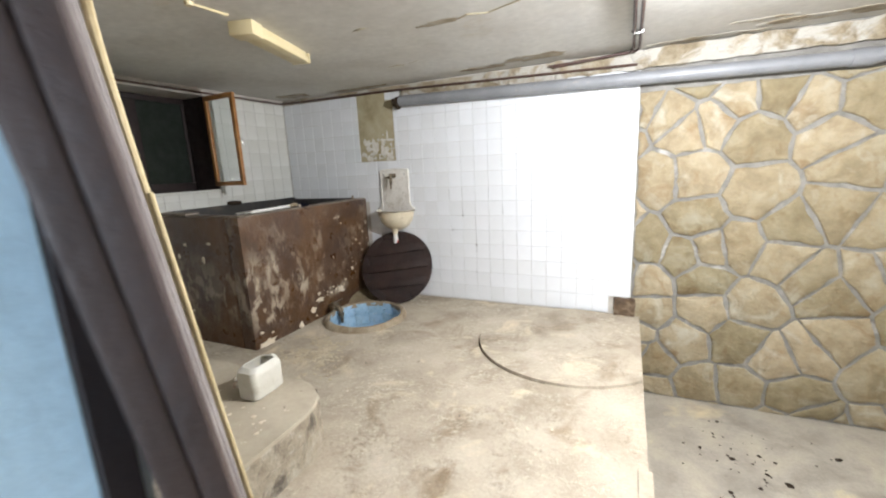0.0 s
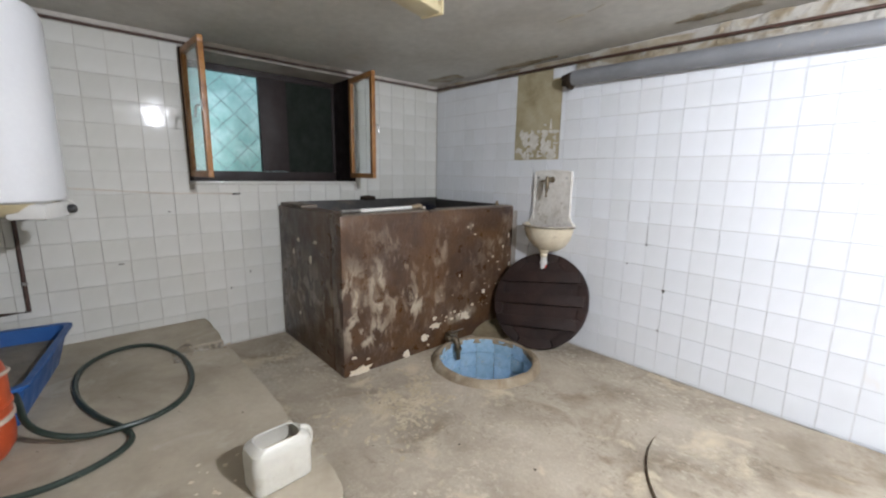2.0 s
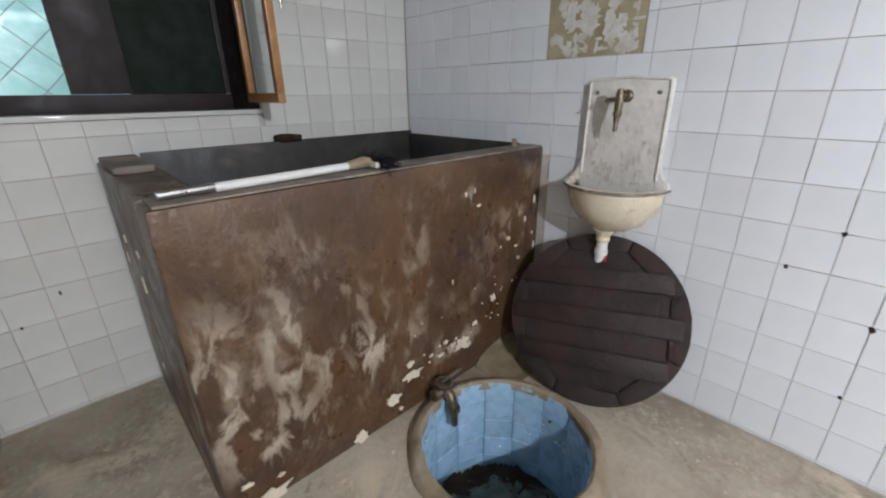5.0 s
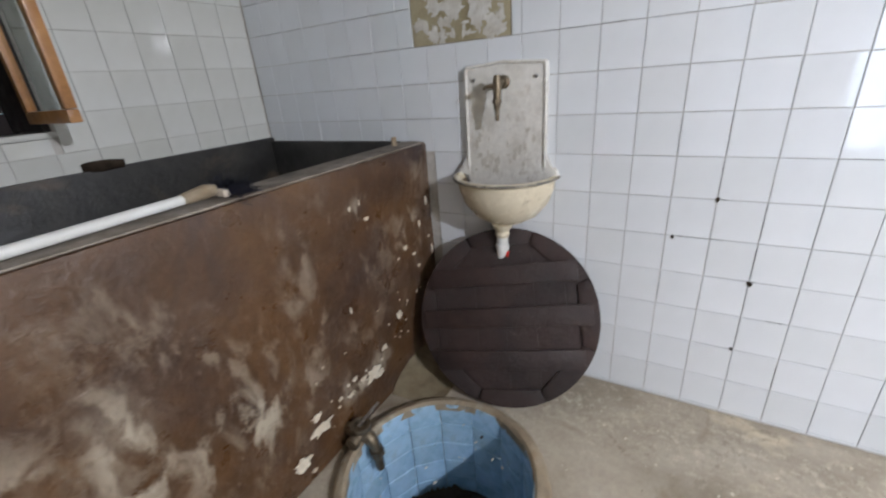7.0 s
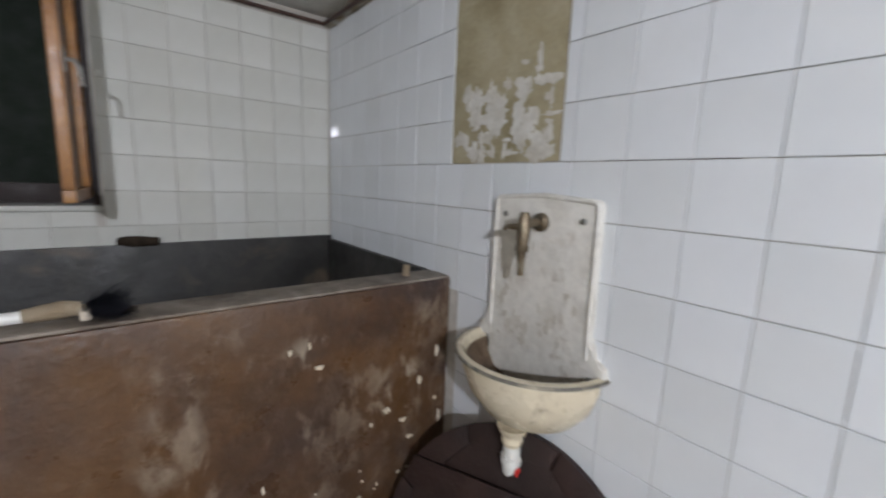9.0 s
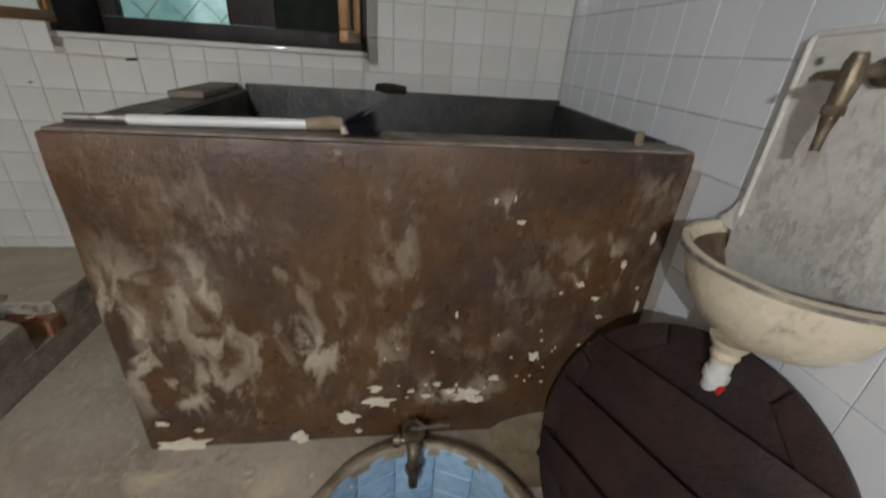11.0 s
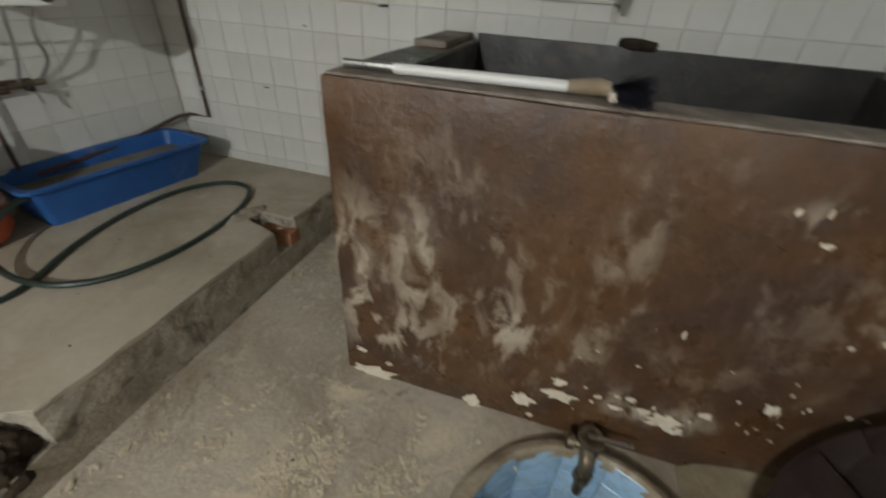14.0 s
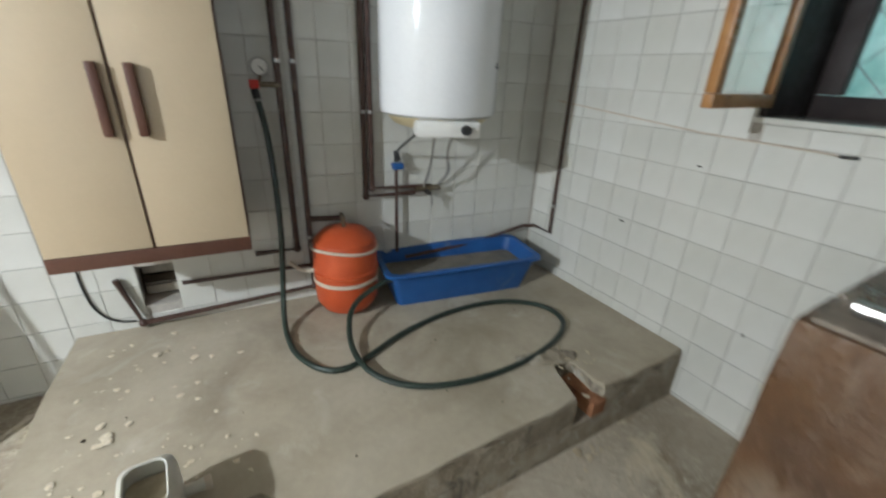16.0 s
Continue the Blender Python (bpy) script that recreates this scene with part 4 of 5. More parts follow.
def sash(name, hinge_y, degrees, label, handle_side):
    w, zb, zt, k = 0.46, 1.425, 2.345, 0.045
    s = thing(name, (WEST + 0.004, hinge_y, zb), label, "window sash", "sashes of the window", kind="structure")
    m = Matrix.Translation((WEST + 0.01, hinge_y, 0)) @ Matrix.Rotation(radians(degrees), 4, "Z")
    for lo, hi in (((0, -0.018, zb), (w, 0.018, zb + k)), ((0, -0.018, zt - k), (w, 0.018, zt)), ((0, -0.018, zb + k + 0.001), (k, 0.018, zt - k - 0.001)),
                   ((w - k, -0.018, zb + k + 0.001), (w, 0.018, zt - k - 0.001))):
        part("sash_rail", box(lo, hi, 0.005, m=m), ORANGE_WOOD, s)
    part("pane", box((k - 0.004, -0.003, zb + k - 0.004), (w - k + 0.004, 0.003, zt - k + 0.004), m=m), GLASS, s).visible_shadow = False
    h = part("handle", tube([m @ Vector((w - 0.02, 0.02 * handle_side, 1.90)), m @ Vector((w - 0.02, 0.055 * handle_side, 1.90)), m @ Vector((w - 0.02, 0.06 * handle_side, 1.82))], 0.007, sides=8, smooth=1), STEEL, s, "dull metal handle")
    part("handle_plate", box((w - 0.032, 0.018 * handle_side - 0.003, 1.86), (w - 0.008, 0.018 * handle_side + 0.003, 1.94), 0.002, m=m), STEEL, h)
    return s


sash("window_sash", 1.80, 3, "open varnished orange-brown window sash with glass", -1)
sash("window_sash", 3.16, -3, "open varnished orange-brown window sash with glass", 1)
# outside: grille and a pale yard wall under the sky
grille = thing("window_grille", (WEST - 0.50, 2.16, 1.45), "pale diagonal metal grille outside the window pane", "grille")
for s in (-1, 1):
    for k in range(-5, 6):
        c = 2.16 + k * 0.20
        cl = []
        for f in (-0.45, 0.45):
            y, z = c + s * f, 1.89 + f
            y2 = min(max(y, 1.85), 2.50)
            cl.append((y2, z + (y2 - y) * s))
        if abs(cl[0][0] - cl[1][0]) > 0.05:
            part("bar", tube([(WEST - 0.50 + 0.004 * s, *cl[0]), (WEST - 0.50 + 0.004 * s, *cl[1])], 0.003, sides=6), GREY_PIPE, grille)
structure("backdrop_yard", box((WEST - 1.6, -0.5, 0.2), (WEST - 1.45, 5.5, 5.0)), YARD, "pale green sunlit wall of the yard outside", "wall")
structure("ground_yard", box((WEST - 1.45, -0.5, 0.9), (WEST - 0.46, 5.5, 1.0)), CONCRETE, "concrete ground of the light well outside", "ground")

# ---- the boiler corner ----
heater = thing("water_heater", (-2.83, 0.83, 1.15), "white cylindrical electric water heater on the tiled wall", "water heater")
HM = Matrix.Translation((-2.765, 0.812, 0.012)) @ Matrix.Diagonal((1.1, 1.1, 1, 1))
part("tank", lathe([(0.0, 1.30), (0.225, 1.30), (0.246, 1.312), (0.25, 1.33), (0.25, 2.12), (0.235, 2.16), (0.0, 2.19)], HM, sides=48), HEATER_WHITE, heater)
part("bottom_cap", lathe([(0.0, 1.235), (0.12, 1.238), (0.19, 1.262), (0.222, 1.299), (0.0, 1.2995)], HM @ pose(0, 0, 0, 0, 0, 0), sides=40), CREAM_PLASTIC, heater, "cream plastic bottom cap")
part("control_box", box((-0.14, 0.10, 1.225), (0.12, 0.235, 1.298), 0.018, m=HM @ Matrix.Rotation(radians(-20), 4, "Z")), WHITE_PLASTIC, heater)
part("knob", lathe([(0.022, 0.0), (0.021, 0.018), (0.017, 0.024), (0.0, 0.024)], HM @ Matrix.Rotation(radians(-20), 4, "Z") @ Matrix.Translation((0.06 - 0.14, 0.234, 1.26)) @ Matrix.Rotation(radians(-90), 4, "X"), sides=18), BLACK, heater, "black temperature knob")
part("bracket", box((-0.12, -0.29, 1.9), (0.12, -0.20, 1.95), 0.004, m=HM), STEEL, heater)
part("bracket", box((-0.12, -0.29, 1.5), (0.12, -0.20, 1.55), 0.004, m=HM), STEEL, heater)
part("badge", box((-0.035, 0.2495, 1.512), (0.025, 0.2515, 1.520), m=HM @ Matrix.Rotation(radians(38), 4, "Z")), INK, heater, "small dark mark")
part("badge", box((-0.012, 0.2495, 1.526), (0.010, 0.2515, 1.531), m=HM @ Matrix.Rotation(radians(38), 4, "Z")), INK, heater, "small dark mark")

# cream wall cabinet
cab = thing("wall_cabinet", on_south(2.14, 0.17, 0.76), "cream two-door wall cabinet with dark brown handles and plinth", "cabinet")
U0, U1, V1, CB, CT = 1.778, 2.445, 0.40, 0.775, 2.15
part("body", box((U0, 0.012, CB + 0.06), (U1, V1 - 0.02, CT), 0.003, m=SOUTH), CABINET_EDGE, cab)
part("plinth", box((U0 - 0.002, 0.012, CB), (U1 + 0.002, V1 - 0.004, CB + 0.058), 0.003, m=SOUTH), CABINET_EDGE, cab, "dark brown bottom board")
mid = (U0 + U1) / 2
for a, b, hx in ((U0 + 0.003, mid - 0.005, mid - 0.075), (mid + 0.005, U1 - 0.003, mid + 0.024)):
    d = part("door", box((a, V1 - 0.018, CB + 0.062), (b, V1, CT - 0.003), 0.003, m=SOUTH), CABINET, cab, "cream laminate door")
    part("handle", box((hx, V1 + 0.001, 1.255), (hx + 0.03, V1 + 0.03, 1.49), 0.008, m=SOUTH), CABINET_EDGE, d, "dark brown grip")

# orange expansion tank
tank = thing("expansion_tank", (-2.33, 0.655, PLAT), "orange-red steel expansion tank with dirty white straps", "tank")
TM = Matrix.Translation((-2.315, 0.665, PLAT)) @ Matrix.Diagonal((1.17, 1.17, 1.12, 1))
part("shell", lathe([(0.0, 0.0), (0.07, 0.004), (0.115, 0.025), (0.138, 0.065), (0.142, 0.10), (0.142, 0.33), (0.135, 0.365), (0.10, 0.40), (0.05, 0.418), (0.0, 0.42)], TM, sides=40), ORANGE_STEEL, tank)
part("seam", lathe([(0.142, 0.212), (0.147, 0.216), (0.147, 0.224), (0.142, 0.228)], TM, sides=40), ORANGE_STEEL, tank)
part("strap", lathe([(0.143, 0.168), (0.148, 0.169), (0.148, 0.185), (0.143, 0.186)], TM, sides=40), STRAP, tank, "dirty white strap")
part("strap", tube([TM @ Vector((0.145 * math.cos(a), 0.145 * math.sin(a), 0.335 + 0.012 * math.sin(a * 2))) for a in [i * 0.25 for i in range(-2, 14)]], 0.008, sides=8), STRAP, tank, "dirty white strap")
part("nipple", tube([TM @ Vector((0, 0, 0.41)), TM @ Vector((0, 0, 0.46)), TM @ Vector((-0.0, -0.03, 0.47))], 0.011, sides=8), BRASS, tank)

# blue tray
TRAY = Matrix.Translation((-2.975, 0.735, PLAT)) @ Matrix.Diagonal((1, 1, 1.3, 1)) @ Matrix.Rotation(radians(-9), 4, "Z")
tray = thing("blue_tub", (-2.965, 0.745, PLAT), "blue rectangular plastic mortar tub with grey sediment", "plastic tub")


def rounded(hx, hy, r, n=5):
    pts = []
    for sx, sy, a0 in ((1, 1, 0), (-1, 1, 90), (-1, -1, 180), (1, -1, 270)):
        pts += [(sx * (hx - r) + r * math.cos(radians(a0 + 90 * k / n)), sy * (hy - r) + r * math.sin(radians(a0 + 90 * k / n))) for k in range(n + 1)]
    return pts


def loft(levels, m, bm=None):
    out = bm or bmesh.new()
    rings = [[out.verts.new(m @ Vector((x, y, z))) for x, y in pts] for pts, z in levels]
    for a, b in zip(rings, rings[1:]):
        for k in range(len(a)):
            out.faces.new((a[k], a[(k + 1) % len(a)], b[(k + 1) % len(a)], b[k]))
    out.faces.new(rings[0][::-1])
    out.faces.new(rings[-1])
    return out


part("shell", loft([(rounded(0.40, 0.13, 0.04), 0.0), (rounded(0.455, 0.18, 0.05), 0.155), (rounded(0.48, 0.205, 0.055), 0.16), (rounded(0.48, 0.205, 0.055), 0.172),
                    (rounded(0.447, 0.173, 0.05), 0.17), (rounded(0.40, 0.135, 0.04), 0.02)], TRAY), BLUE_PLASTIC, tray)
part("sediment", rough_up(loft([(rounded(0.416, 0.148, 0.04), 0.088), (rounded(0.426, 0.156, 0.04), 0.105)], TRAY), 0.004, 14, 2), SAND, tray, "dried grey sediment")

# ---- door leaf and cord ----
# the leaf has sagged off its upper hinge and leans back against the wall
leaf_up = Vector((0.04, -0.16, 1.0)).normalized()
leaf_along = Vector((-0.864, 0.503, 0.0))
leaf_along = (leaf_along - leaf_up * leaf_along.dot(leaf_up)).normalized()
leaf_out = leaf_up.cross(leaf_along)
if leaf_out.y < 0:
    leaf_out = -leaf_out
LEAF = Matrix((leaf_along, leaf_out, leaf_up)).transposed().to_4x4()
LEAF.translation = (-0.006, 0.524, 0.03)
door = thing("door_1", (-0.006, 0.524, 0.0), "weathered whitish board door sagging open into the room", "door", kind="structure")
edges = (0.0, 0.13, 0.31, 0.37, 0.52, 0.60, 0.655)
for k in range(6):
    part("board", rough_up(box((edges[k] + 0.0015, -0.026, 0.0), (edges[k + 1] - 0.0015, -0.004 if k in (1, 3) else 0.0, 1.88), 0.004, m=LEAF), 0.003, 5, k, cuts=1), DOOR_BROWN if k == 0 else PALE_WOOD, door)
part("hinge_stile", rough_up(box((-0.012, -0.058, 1.12), (0.05, -0.0275, 1.88), 0.006, m=LEAF), 0.004, 6, 2, cuts=2), DOOR_BROWN, door, "dark brown painted edge of the door")
part("hinge_edge", rough_up(box((-0.012, -0.045, 0.0), (0.05, -0.0275, 1.118), 0.006, m=LEAF), 0.004, 6, 3, cuts=2), DOOR_BROWN, door, "dark brown painted edge of the door")
part("edge_strip", box((-0.011, -0.0265, 0.0), (-0.001, -0.001, 1.88), 0.003, m=LEAF), DOOR_BROWN, door, "dark brown painted edge of the door")
for z in (0.35, 1.45):
    part("ledge", box((0.06, -0.05, z), (0.60, -0.0275, z + 0.11), 0.004, m=LEAF), PALE_WOOD, door)
cord = [LEAF @ Vector((p[0] - 0.08, p[1], p[2])) for p in ((0.60, 0.012, 1.77), (0.66, 0.012, 1.775), (0.71, 0.012, 1.765), (0.752, 0.008, 1.72), (0.772, 0.006, 1.65), (0.776, 0.004, 1.5), (0.765, 0.004, 1.2), (0.752, 0.004, 0.95), (0.752, 0.004, 0.6), (0.758, 0.004, 0.05))]
tagged(part("hanging_cord", tube(cord, 0.0095, sides=8, smooth=2), CORD), "cream cloth cord hanging down the door's edge", "cord")
cord = [LEAF @ Vector((p[0] - 0.08, p[1], p[2])) for p in ((0.757, 0.012, 1.40), (0.748, 0.012, 1.15), (0.742, 0.010, 0.9), (0.745, 0.010, 0.5), (0.742, 0.010, 0.05))]
tagged(part("hanging_cord", tube(cord, 0.006, sides=8, smooth=2), CORD), "thin cream cord beside the thicker one", "cord")

# ---- ceiling fixtures and pipes ----
fix = thing("ceiling_light", (-1.825, 2.34, TOP), "unlit yellowed fluorescent ceiling light with a long diffuser", "ceiling light")
FL = Matrix.Translation((-1.815, 2.335, 0)) @ Matrix.Rotation(radians(16.5), 4, "Z")
part("housing", box((-0.06, -0.30, TOP - 0.035), (0.06, 0.40, TOP - 0.001), 0.006, m=FL), CREAM_PLASTIC, fix)
part("diffuser", box((-0.07, -0.22, TOP - 0.075), (0.07, 0.42, TOP - 0.036), 0.014, m=FL), CREAM_PLASTIC, fix, "ribbed yellowed plastic diffuser")
part("end_cap", box((-0.078, -0.34, TOP - 0.085), (0.078, -0.222, TOP - 0.002), 0.008, m=FL), CREAM_PLASTIC, fix)
part("end_cap", box((-0.074, 0.421, TOP - 0.078), (0.074, 0.44, TOP - 0.004), 0.006, m=FL), CREAM_PLASTIC, fix)
tagged(part("ceiling_cable", tube([(-1.70, 1.92, TOP - 0.008), (-1.72, 1.70, TOP - 0.008), (-1.60, 1.55, TOP - 0.008), (-1.45, 0.9, TOP - 0.008)], 0.007, sides=6), CREAM_PLASTIC), "thin cream cable clipped to the ceiling", "cable")
tagged(part("junction", lathe([(0.0, TOP - 0.022), (0.02, TOP - 0.022), (0.024, TOP - 0.002), (0.0, TOP - 0.002)], Matrix.Translation((-1.72, 1.70, 0)), sides=12), CREAM_PLASTIC), "small cream cable clip on the ceiling", "clip")

drain = thing("drain_pipe", (0.0, NORTH - 0.07, 2.2), "grey plastic drain pipe along the wall top", "pipe")
part("pipe", tube([(-1.90, NORTH - 0.068, 2.245), (0.5, NORTH - 0.068, 2.185), (1.9, NORTH - 0.068, 2.15)], 0.056, sides=18), GREY_PIPE, drain)
part("socket", tube([(1.86, NORTH - 0.068, 2.151), (1.99, NORTH - 0.068, 2.148)], 0.064, sides=18), GREY_PIPE, drain)
part("elbow", tube([(1.99, NORTH - 0.068, 2.148), (2.2, NORTH - 0.068, 2.17), (2.5, NORTH - 0.072, 2.22), (3.05, NORTH - 0.075, 2.26)], 0.055, sides=14, smooth=1), GREY_PIPE, drain)
part("socket", tube([(0.40, NORTH - 0.068, 2.187), (0.48, NORTH - 0.068, 2.185)], 0.060, sides=18), GREY_PIPE, drain)
bm = bmesh.new()
bmesh.ops.create_icosphere(bm, subdivisions=3, radius=0.062, matrix=pose(-1.94, NORTH - 0.062, 2.238))
part("stopper", rough_up(bm, 0.03, 22, 4), DIRT, drain, "crumbling dark plug at the pipe's end")

wire = thing("wall_conduit", (WEST + 0.015, 2.5, 2.385), "thin dark conduit running round the wall top", "conduit")
part("run", tube([(WEST + 0.014, 0.62, 2.386), (WEST + 0.014, 2.4, 2.384), (WEST + 0.014, NORTH - 0.03, 2.392)], 0.010, sides=8), IRON_PIPE, wire)
part("run", tube([(WEST + 0.02, NORTH - 0.036, 2.392), (-2.0, NORTH - 0.042, 2.372), (-0.9, NORTH - 0.048, 2.342), (0.46, NORTH - 0.052, 2.305)], 0.011, sides=8), IRON_PIPE, wire)
cp = thing("ceiling_pipe", (0.44, 3.4, 2.4), "pair of thin brown pipes across the ceiling", "pipe")
for k, x in enumerate((0.425, 0.468)):
    part("pipe", tube([(x, 0.6, TOP - 0.016), (x, NORTH - 0.17 + 0.03 * k, TOP - 0.016), (x - 0.03, NORTH - 0.075, TOP - 0.022), (x - 0.30, NORTH - 0.065, TOP - 0.035), (x - 0.72, NORTH - 0.062, TOP - 0.045 - 0.012 * k)], 0.011, sides=8), IRON_PIPE, cp)
for y in (1.6, 2.6, 3.6):
    part("clip", box((0.405, y, TOP - 0.03), (0.488, y + 0.02, TOP - 0.002), 0.002), STEEL, cp)

# peeled places and cracks of the ceiling
peel_r = random.Random(9)
for k, (x, y, rx, ry) in enumerate(((-0.72, 2.70, 0.14, 0.035), (-0.35, 3.95, 0.30, 0.10), (-0.85, 4.05, 0.22, 0.06), (-2.4, 4.15, 0.35, 0.05), (-3.3, 4.05, 0.22, 0.10), (0.95, 4.15, 0.4, 0.05), (1.75, 4.02, 0.5, 0.07), (2.55, 4.08, 0.4, 0.05), (1.25, 3.86, 0.18, 0.03))):
    bm = prism(blob_outline(x, y, rx, ry, 30 + k, 22, 0.3), TOP - 0.004, TOP - 0.0005)
    structure("plaster_patch", bm, CRUMBLE, "peeled patch of bare plaster on the ceiling", "plaster patch")
for k, pts in enumerate((((-0.62, 2.72), (-0.52, 2.66), (-0.40, 2.70), (-0.2, 2.62), (0.05, 2.5)), ((-1.62, 3.52), (-1.5, 3.50), (-1.44, 3.53)), ((-1.40, 3.50), (-1.28, 3.47)), ((-1.30, 2.55), (-1.22, 2.53), (-1.17, 2.55)))):
    structure("ceiling_crack", tube([(x, y, TOP - 0.001) for x, y in pts], [0.002] + [0.006] * (len(pts) - 2) + [0.002], sides=5), BARE, "thin crack in the ceiling plaster", "crack")

# ---- bare patch in the tiles ----
patch = thing("bare_patch", (-2.26, NORTH, 1.61), "bare mortar patch with white glue remains in the tiling", "wall patch", kind="structure")
PX0, PX1, PZ0, PZ1 = -2.521, -2.037, 1.615, 2.375
part("mortar", rough_up(box((PX0 + 0.003, NORTH - 0.004, PZ0 + 0.002), (PX1 - 0.003, NORTH + 0.001, PZ1)), 0.004, 14, 2, cuts=5), BARE, patch)
for k in range(84):
    r = random.Random(70 + k)
    z = PZ0 + 0.02 + abs(r.gauss(0.11, 0.085))
    x = r.choice((r.uniform(PX0 + 0.04, PX1 - 0.04), r.gauss(-2.36, 0.06), r.gauss(-2.14, 0.06)))
    if z > PZ0 + 0.33 or not PX0 + 0.035 < x < PX1 - 0.035:
        continue
    part("glue", prism(blob_outline(x, z, r.uniform(0.005, 0.032), r.uniform(0.006, 0.04), k, 14, 0.5), 0.004, 0.0048 + 0.00003 * k, m=FLAT), GLUE, patch)
part("tile", box((-2.135, NORTH - 0.008, 2.285), (PX1 - 0.002, NORTH - 0.001, 2.372), 0.002), TILE, patch, "single white tile left at the top")

# ---- broom, board and small things on the tub ----
broom = thing("long_brush", (-2.55, 2.9, TH), "long white-handled brush lying along the tub rim", "brush")
bp = lambda y, z, dx=0.0: (-2.565 + dx - 0.02 * (y - 2.5), y, z)
part("handle", tube([bp(2.47, TH + 0.024), bp(2.62, TH + 0.026)], 0.012, sides=10), STEEL, broom, "bare metal handle end")
part("grip", tube([bp(2.62, TH + 0.024), bp(3.08, TH + 0.03)], 0.0145, sides=12), PVC, broom, "white plastic tube")
part("ferrule", tube([bp(3.08, TH + 0.031), bp(3.11, TH + 0.033), bp(3.15, TH + 0.036), bp(3.18, TH + 0.034)], [0.016, 0.019, 0.022, 0.017], sides=12), RIM_STONE, broom, "dirty cloth binding")
part("head", box((-2.615, 3.178, TH + 0.012), (-2.535, 3.20, TH + 0.036), 0.006), STRAP, broom)
bm = bmesh.new()
for k in range(800):
    r = random.Random(k)
    a = Vector((-2.58 + r.uniform(-0.045, 0.045), 3.197 + r.uniform(-0.012, 0.012), TH + 0.03 + r.uniform(-0.008, 0.01)))
    d = Vector((r.uniform(-0.05, 0.075), r.uniform(0.01, 0.085), r.uniform(-0.05, 0.04)))
    s = Vector((0.0022, 0, 0.001))
    b = a + d
    if b.x < TX1 + 0.004:
        b.z = max(b.z, TH + 0.012)
    v = [bm.verts.new(p) for p in (a - s, a + s, b + s * 0.6, b - s * 0.6)]
    bm.faces.new(v)
part("bristles", bm, BRISTLE, broom, "dark blue worn bristles", smooth=False)
tagged(part("wooden_board", rough_up(box((-3.62, 2.44, TH + 0.006), (-3.18, 2.575, TH + 0.03), 0.004, m=None), 0.006, 9, 1, cuts=2), TUB_RIM), "worn grey-brown board lying on the tub corner", "board")
tagged(part("rim_pin", tube([(-2.585, 4.11, TH - 0.004), (-2.585, 4.11, TH + 0.05)], [0.016, 0.013], sides=10), RIM_STONE), "short rusty pin on the tub rim", "pin")
tagged(part("broken_pipe", rough_up(tube([(WEST - 0.005, 3.26, TH + 0.035), (WEST + 0.03, 3.33, TH + 0.045), (WEST + 0.035, 3.40, TH + 0.04)], [0.03, 0.024, 0.02], sides=10), 0.01, 30, 1), DIRT), "dark broken pipe end above the tub's back", "pipe end")

# bare plaster flakes where the paint came off
FACE = Matrix(((0, 0, 1, TX1 + 0.001), (1, 0, 0, 0), (0, 1, 0, 0), (0, 0, 0, 1)))  # (y, z, out of the tub's front)
spots = [(2.55, 0.022, 0.12, 0.03), (2.98, 0.03, 0.035, 0.032), (3.16, 0.125, 0.042, 0.026), (3.28, 0.20, 0.055, 0.022), (3.27, 0.27, 0.026, 0.015), (3.62, 0.22, 0.05, 0.03), (3.66, 0.19, 0.03, 0.015),
         (3.55, 0.24, 0.02, 0.014), (3.50, 0.28, 0.014, 0.01), (3.46, 0.22, 0.018, 0.012), (3.40, 0.25, 0.012, 0.01), (3.55, 0.60, 0.004, 0.012), (3.73, 0.95, 0.012, 0.009), (3.70, 1.03, 0.004, 0.011),
         (3.98, 0.72, 0.012, 0.012), (4.05, 0.66, 0.014, 0.008), (4.12, 0.80, 0.008, 0.016), (4.08, 0.58, 0.011, 0.009), (3.64, 1.02, 0.007, 0.009), (2.50, 0.14, 0.02, 0.012), (3.20, 0.05, 0.012, 0.01),
         (3.72, 0.30, 0.02, 0.012), (2.62, 0.10, 0.014, 0.01), (4.20, 0.9, 0.008, 0.02), (4.22, 0.62, 0.008, 0.025), (3.86, 0.40, 0.022, 0.018)]
for k, (y, z, ry, rz) in enumerate(spots):
    part("bare_spot", prism(blob_outline(y, max(z, rz * 0.9), ry, rz, 200 + k, 18, 0.42), 0.0035, 0.008, m=FACE), FLAKE, tub, "cream plaster showing through")
for k in range(30):
    r = random.Random(900 + k)
    y = r.uniform(3.3, 4.2)
    part("bare_spot", prism(blob_outline(y, 0.10 + abs(r.gauss(0.1, 0.12)) + (y - 3.3) * 0.25, r.uniform(0.002, 0.008), r.uniform(0.002, 0.007), k, 9, 0.4), 0.0035, 0.0075, m=FACE), FLAKE, tub)
SIDE = Matrix(((1, 0, 0, 0), (0, 0, -1, TY0 - 0.0005), (0, 1, 0, 0), (0, 0, 0, 1)))
for k, (x, z, rx, rz) in enumerate(((-3.22, 0.93, 0.018, 0.014), (-3.0, 0.80, 0.02, 0.025), (-3.33, 0.82, 0.014, 0.022), (-3.25, 0.30, 0.012, 0.01), (-2.9, 0.95, 0.03, 0.012))):
    part("bare_spot", prism(blob_outline(x, z, rx, rz, 400 + k, 14, 0.4), 0.003, 0.0075, m=SIDE), FLAKE, tub)
